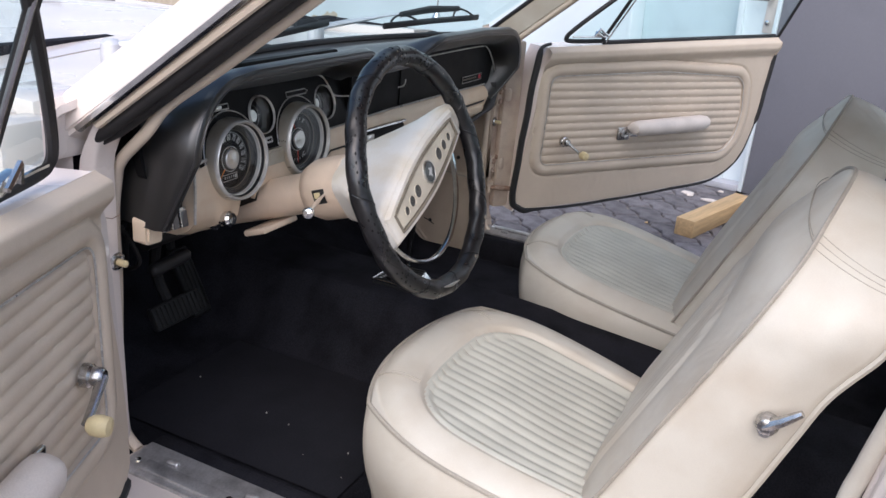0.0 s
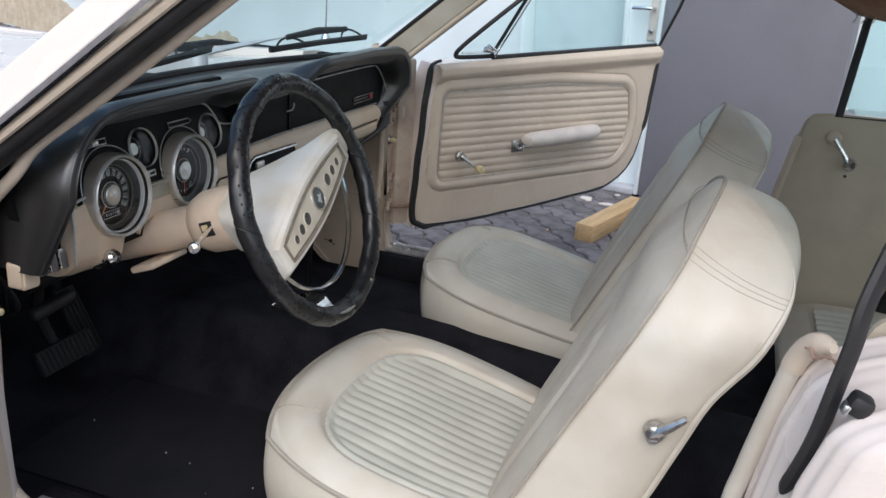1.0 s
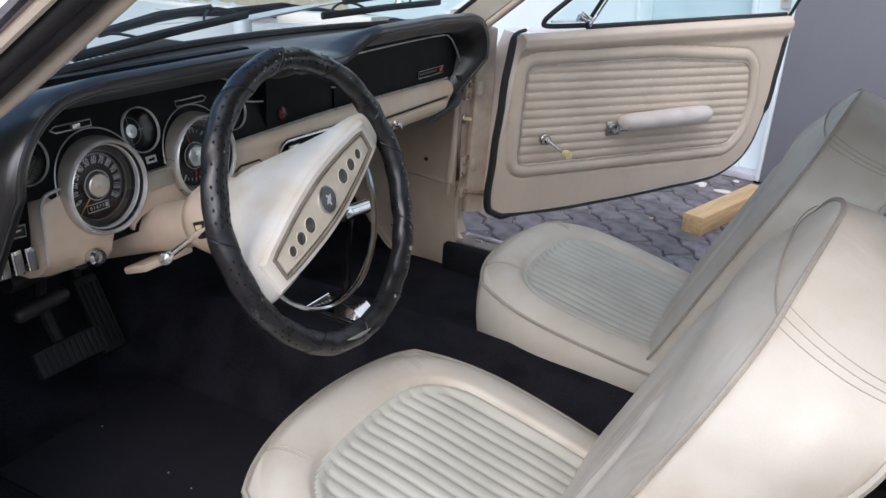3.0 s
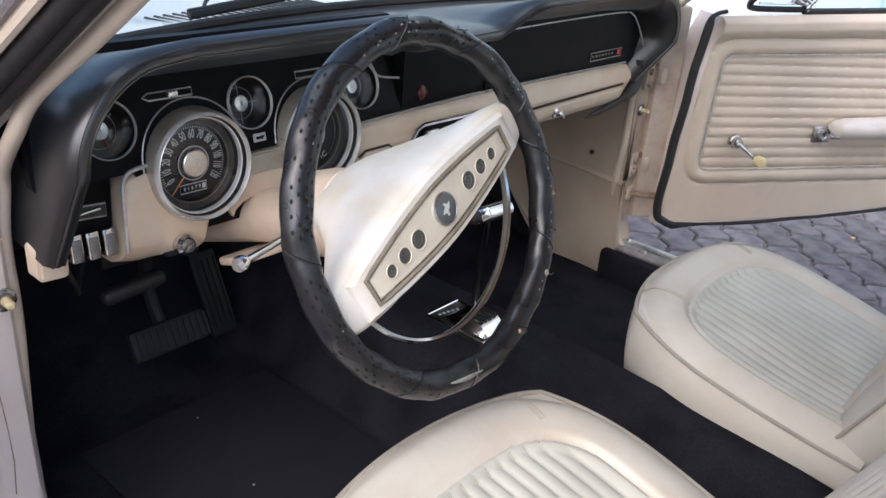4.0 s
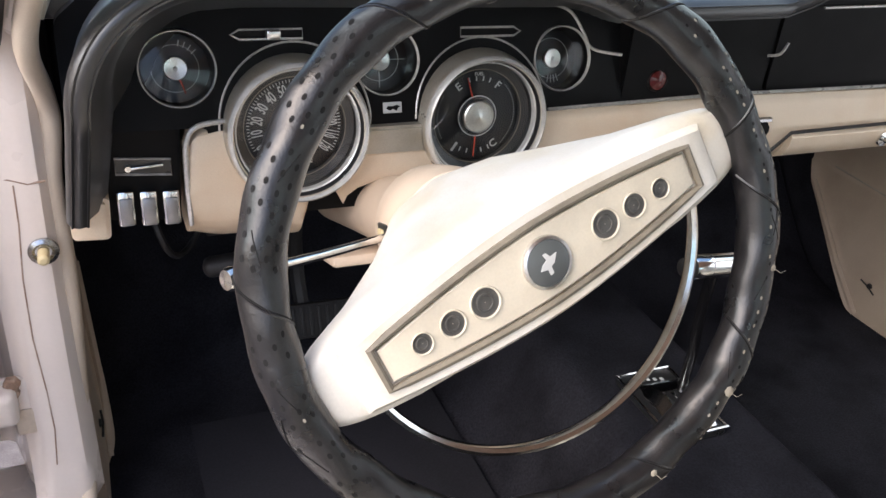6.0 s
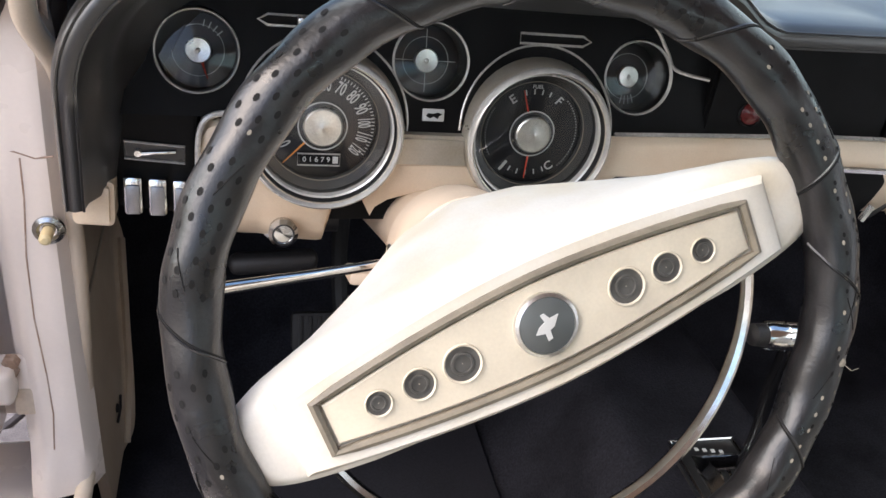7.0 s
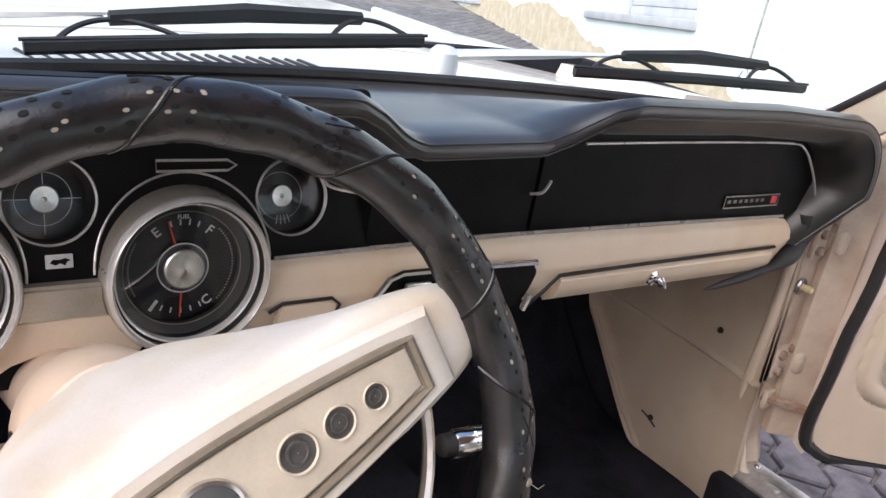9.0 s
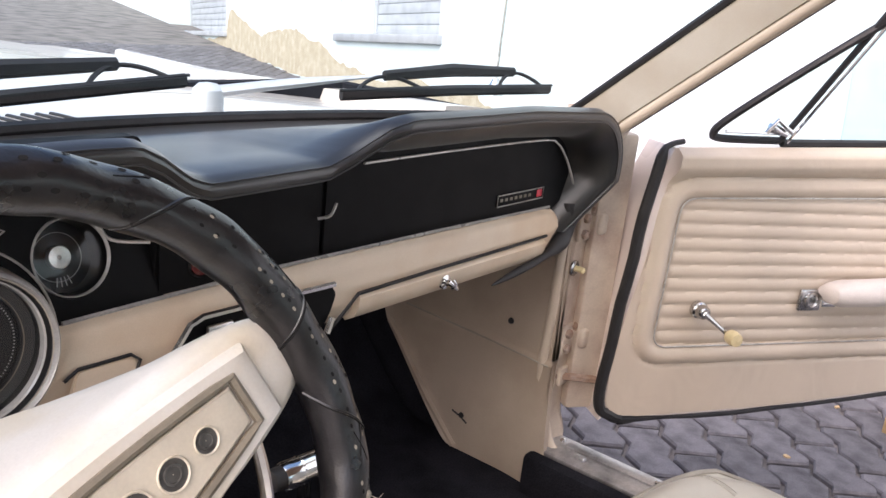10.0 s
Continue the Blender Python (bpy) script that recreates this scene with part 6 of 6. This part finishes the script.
for s in (-1, 1):
    lev = part("release_lever", lathe([(0.0135, 0), (0.0135, 0.007), (0.0115, 0.010), (0.0105, 0.015), (0.007, 0.017)], pose(SX + s * 0.262, -0.963, 0.645, 0, s * 90, 0), 24), DULLCHROME, seat, "dull chrome seat release lever")
    part("arm", tube([(SX + s * 0.270, -0.961, 0.644), (SX + s * 0.274, -0.977, 0.657), (SX + s * 0.274, -0.996, 0.674)], [0.0105, 0.0085, 0.0055], 8, flat=0.8), DULLCHROME, lev)
    part("cup", lathe([(0.008, 0), (0.008, 0.006), (0.005, 0.0065)], pose(SX + s * 0.270, -0.962, 0.639, 0, s * 90, 0), 16), SATIN, lev)
    part("hinge_cover", rbox((0.016, 0.085, 0.06), pose(SX + s * 0.236, -0.765, 0.345, -20, 0, 0), 0.008, 3), TRIMVINYL, seat, "beige hinge cover")
copy_thing(seat, pose(0.370, -0.575, 0.23))

# ---------------------------------------------------------------- the two open doors
INNER = [(0.050, 0.499), (0.822, 0.506), (0.868, 0.560), (0.881, 0.640), (0.862, 0.742), (0.835, 0.766), (0.50, 0.784), (0.056, 0.770)]
ROUND = rounded(INNER, 0.03, 5)


def outside(u, z, ring):
    """Signed distance from a ring: negative within."""
    best, within = 1e9, False
    k = len(ring)
    for i in range(k):
        (x0, y0), (x1, y1) = ring[i], ring[(i + 1) % k]
        dx, dy = x1 - x0, y1 - y0
        t = min(max(((u - x0) * dx + (z - y0) * dy) / (dx * dx + dy * dy), 0), 1)
        best = min(best, (u - x0 - t * dx) ** 2 + (z - y0 - t * dy) ** 2)
        if (y0 > z) != (y1 > z) and u < (x1 - x0) * (z - y0) / (y1 - y0) + x0:
            within = not within
    return -math.sqrt(best) if within else math.sqrt(best)


LOW = [(-0.02, 0.395), (-0.008, 0.376), (0.012, 0.366), (0.05, 0.362), (0.34, 0.371), (0.70, 0.399), (0.80, 0.412), (0.86, 0.435), (0.90, 0.465), (0.93, 0.510), (0.955, 0.585), (0.972, 0.68), (0.988, 0.872)]


def belt(u):
    """The height of the door's upper edge, which rises towards the latch."""
    return 0.855 + 0.045 * min(max(u, 0.0), 1.0)


def relief(u, z):
    d = outside(u, z, ROUND)
    h = 0.0
    if d < 0:
        h = -0.004 + 0.0050 * abs(math.sin(math.pi * (z - 0.503) / 0.0246)) ** 0.55 * step(0.0, -0.008, d)
    elif d < 0.036:
        h = 0.009 * math.sin(math.pi * d / 0.036) ** 0.8
    h -= 0.004 * math.exp(-((d - 0.037) / 0.003) ** 2)
    below = belt(u) - z
    h += 0.022 * step(0.067, 0.030, below) - 0.022 * step(0.016, 0.0, below)
    return h


def door(name, at, turn, sg, label, axle, tip_at, rel):
    """sg: +1 when the outer skin lies towards local +y."""
    d = thing(name, at, label, "car door", "front doors", turn=turn, local=True)

    def skin(u, v):
        w = -0.02 + 1.008 * (u ** 0.92)
        lo = straight(w, LOW)
        z = lo + (belt(w) - lo) * v
        x = w + 0.05 * v * max(0, 1 - w * 1.6) * step(0, 0.6, v)
        return (x, -sg * relief(x, z), z)

    part("inner_panel", grid(skin, 230, 150), TRIMVINYL, d, "beige vinyl panel with horizontal ribs", 60)
    outline = [(-0.025 if sg > 0 else 0.0, 0.355)] + [(u, z - 0.006) for u, z in LOW[1:]] + [(0.995, 0.896), (0.030, 0.852), (0.0, 0.78), (-0.018, 0.58)]
    core = [(u, z) for u, z in outline]
    m = Matrix(((1, 0, 0, 0), (0, 0, sg, sg * 0.004), (0, 1, 0, 0), (0, 0, 0, 1)))
    part("shell", slab(core, 0.10, m, 0.012), BODY, d, "off-white painted door shell")
    bead = ([(0.052, 0.016, 0.860), (0.024, 0.012, 0.854), (0.008, 0.006, 0.836), (-0.006, 0.004, 0.74), (-0.020, 0.004, 0.58), (-0.030, 0.004, 0.45), (-0.028, 0.004, 0.385)] if sg > 0 else [(-0.01, -0.01, 0.350)]) + [(u, sg * 0.004, z - 0.009) for u, z in LOW[1:]]
    path = [Vector(p) + Vector((0.0015 * math.sin(p[2] * 41), 0.002 * math.sin(p[0] * 17), 0.0015 * math.sin(p[0] * 23))) for p in smooth_path(bead, 4)]
    part("door_seal", tube(path, [0.0100 - 0.0055 * step(0.0, 0.08, p[0] if p[2] < 0.6 else 0.0) - 0.005 * step(0.83, 0.858, p[2] if p[0] < 0.1 else 0.0) for p in path], 8), RUBBER, d, "black rubber door seal")
    part("trim_line", tube([(u, -sg * 0.004, z) for u, z in ROUND], 0.0015, 6, True), TRIMCHROME, d, "thin bright trim line")
    if sg > 0:
        part("hinge_face", box(-0.075, -0.016, 0.040, 0.10, 0.36, 0.865, 0.008), JAMB, d, "hinge face of the door, coloured dark for stains and shade")
    # armrest with its release paddle
    arm = loft([[Vector((rel[0] + 0.012 + 0.326 * t, -sg * (0.006 + dep * (0.030 + 0.030 * math.cos(b))), rel[1] + 0.022 + 0.012 * t + hh * math.sin(b))) for b in [2 * math.pi * k / 14 for k in range(14)]]
                for t, dep, hh in ((0, 0.55, 0.010), (0.02, 0.8, 0.019), (0.08, 0.95, 0.025), (0.30, 1.0, 0.0255), (0.6, 1.0, 0.027), (0.88, 0.95, 0.026), (0.97, 0.75, 0.020), (1.0, 0.4, 0.012))])
    part("armrest", arm, ARMWHITE, d, "pale padded armrest")
    hp = part("release_plate", joined(rbox((0.050, 0.042, 0.008), pose(rel[0], 0, rel[1], sg * 90, 0, 0) @ Matrix.Translation((0, 0, 0.005)), 0.004, 3),
                                          lathe([(0.017, 0.008), (0.016, 0.014), (0.011, 0.015), (0.009, 0.011), (0.0005, 0.011)], pose(rel[0], 0, rel[1], sg * 90, 0, 0), 24, False)), DULLCHROME, d, "chrome door release")
    part("paddle", rbox((0.036, 0.012, 0.014), pose(rel[0] + 0.026, -sg * 0.022, rel[1]), 0.005), CHROME, hp)
    cr = part("window_crank", lathe([(0.0155, 0), (0.0155, 0.010), (0.0125, 0.013), (0.012, 0.023), (0.009, 0.027), (0.0005, 0.0275)], pose(axle[0], -sg * 0.004, axle[1], sg * 90, 0, 0), 24, False), DULLCHROME, d, "dull chrome window crank")
    tip = Vector((tip_at[0], -sg * 0.045, tip_at[1]))
    mid = ((axle[0] + tip_at[0]) / 2, -sg * 0.034, (axle[1] + tip_at[1]) / 2)
    part("arm", tube([(axle[0], -sg * 0.028, axle[1]), mid, tip + Vector((0, sg * 0.006, 0))], [0.008, 0.006, 0.006], 8, flat=0.7), DULLCHROME, cr)
    part("knob", lathe([(0.008, -0.004), (0.0125, 0.002), (0.0135, 0.012), (0.0115, 0.022), (0.0005, 0.024)], Matrix.Translation(tip) @ pose(0, 0, 0, sg * 90, 0, 0), 18, False), IVORY, cr, "yellowed plastic knob")
    # belt strip, vent window and the raised pane
    part("belt_strip", tube([(0.245, sg * 0.020, belt(0.245) + 0.002), (0.990, sg * 0.020, belt(0.99) + 0.002)], 0.007, 6), RUBBER, d)
    def lean(u, z):
        """A point of the glass, which leans in towards the roof."""
        return (u, sg * (0.022 - 0.50 * (z - 0.87)), z)

    def sheet(pts):
        bm = bmesh.new()
        a = [bm.verts.new(lean(u, z)) for u, z in pts]
        bm.faces.new(a)
        return bm

    fr = part("vent_frame", tube(smooth_path([lean(u, z) for u, z in [(0.352, 1.125), (0.262, 1.045), (0.180, 0.968), (0.118, 0.905), (0.104, 0.880), (0.125, 0.870), (0.240, 0.872)]], 5), 0.0068, 8), RUBBER, d, "dark vent window frame")
    part("vent_post", tube([lean(0.241, 0.868), lean(0.271, 0.99), lean(0.305, 1.125)], 0.0070, 8, flat=0.8), RUBBER, d, "dark vent window post")
    part("post_edge", tube([Vector(lean(0.252, 0.868)) + Vector((0, -sg * 0.006, 0)), Vector(lean(0.316, 1.125)) + Vector((0, -sg * 0.006, 0))], 0.0028, 6), CHROME, d)
    part("bright_lip", tube([(0.122, sg * 0.010, 0.884), (0.225, sg * 0.010, 0.886)], 0.0030, 6), CHROME, fr)
    lt = part("vent_latch", rbox((0.040, 0.014, 0.016), pose(0.220, sg * 0.004, 0.892, 0, 12, 0), 0.004), CHROME, d, "chrome vent window latch")
    part("lever", tube([(0.195, sg * 0.0, 0.887), (0.207, -sg * 0.008, 0.910), (0.237, -sg * 0.010, 0.891)], 0.004, 6), CHROME, lt)
    pane = part("vent_glass", sheet([(0.11, 0.875), (0.241, 0.875), (0.292, 1.075)]), CLEARGLASS, d)
    pane.visible_shadow = False
    main = part("door_glass", sheet([(0.24, 0.868), (0.990, 0.895), (0.985, 1.04), (0.965, 1.15), (0.86, 1.205), (0.55, 1.215), (0.33, 1.16)]), CLEARGLASS, d)
    main.visible_shadow = False
    part("glass_channel", tube([lean(0.992, 0.895), lean(0.987, 1.04), lean(0.967, 1.15)], 0.0055, 6), RUBBER, d)
    return d


door("passenger_door", (0.777, -0.133, 0.0), -35.0, 1, "open passenger door with beige ribbed vinyl panel", (0.127, 0.572), (0.174, 0.537), (0.362, 0.588))
door("driver_door", (-0.830, -0.150, -0.015), 203.0, -1, "open driver's door with beige ribbed vinyl panel", (0.105, 0.612), (0.176, 0.590), (0.235, 0.562))

# ---------------------------------------------------------------- interlocking pavers
PL, PW = 0.240, 0.120


def wave(t):
    """A zigzag edge, its period half a paver."""
    k = (t / (PL / 2)) % 1.0
    return 0.012 * (abs(((k + 0.25) % 1.0) * 4 - 2) - 1)


def paver_mesh():
    n, gap = 8, 0.0055
    low = [(-PL / 2 + gap + (PL - 2 * gap) * i / n, -PW / 2 + gap + wave(-PL / 2 + PL * i / n)) for i in range(n + 1)]
    up = [(-PL / 2 + gap + (PL - 2 * gap) * i / n, PW / 2 - gap + wave(-PL / 2 + PL * i / n)) for i in range(n + 1)]
    ring = low + up[::-1]
    c = Vector((0, 0))
    inner = [(x * 0.955, y * 0.92) for x, y in ring]
    vs = [(x, y, -0.02) for x, y in ring] + [(x, y, -0.003) for x, y in ring] + [(x, y, 0.002) for x, y in inner]
    k = len(ring)
    fs = [(i, (i + 1) % k, k + (i + 1) % k, k + i) for i in range(k)] + [(k + i, k + (i + 1) % k, 2 * k + (i + 1) % k, 2 * k + i) for i in range(k)] + [tuple(range(2 * k, 3 * k))]
    return vs, fs


pv, pf = paver_mesh()
pme = bpy.data.meshes.new("paver")
pme.from_pydata(pv, [], pf)
pme.materials.append(PAVER)
paving = thing("paving", (2.0, -0.2, 0.0), "grey interlocking concrete pavers", "paving", kind="structure")
YARD = pose(0, 0, 0, 0, 0, 38)
rest_v, rest_f = [], []
rr = random.Random(12)
inv = YARD.inverted()
for row in range(-90, 120):
    for c in range(-50, 70):
        p = YARD @ Vector(((c + 0.5 * (row % 2)) * PL, row * PW, 0))
        if not (-2.6 < p.x < 7.5 and -2.6 < p.y < 9.5) or (-0.6 < p.x < 0.6 and -2.0 < p.y < 1.4):
            continue
        if p.x > 2.95 + 0.431 * (p.y + 0.55):
            continue
        tilt = (rr.uniform(-0.8, 0.8), rr.uniform(-0.5, 0.5), 38 + rr.uniform(-0.6, 0.6))
        m = pose(p.x, p.y, rr.uniform(-0.003, 0.002), *tilt)
        if 0.95 < p.x < 3.1 and -0.75 < p.y < 0.55:
            ob = new("paver", pme)
            ob.parent = paving
            ob.matrix_parent_inverse = BASES[paving.name]
            ob.matrix_basis = m
        else:
            q = len(rest_v)
            rest_v += [tuple(m @ Vector(v)) for v in pv]
            rest_f += [tuple(i + q for i in f) for f in pf]
rme = bpy.data.meshes.new("far_pavers")
rme.from_pydata(rest_v, [], rest_f)
rme.materials.append(PAVER)
far = new("far_pavers", rme)
far.parent = paving
far.matrix_parent_inverse = BASES[paving.name]
tagged(far, kind="stuff")
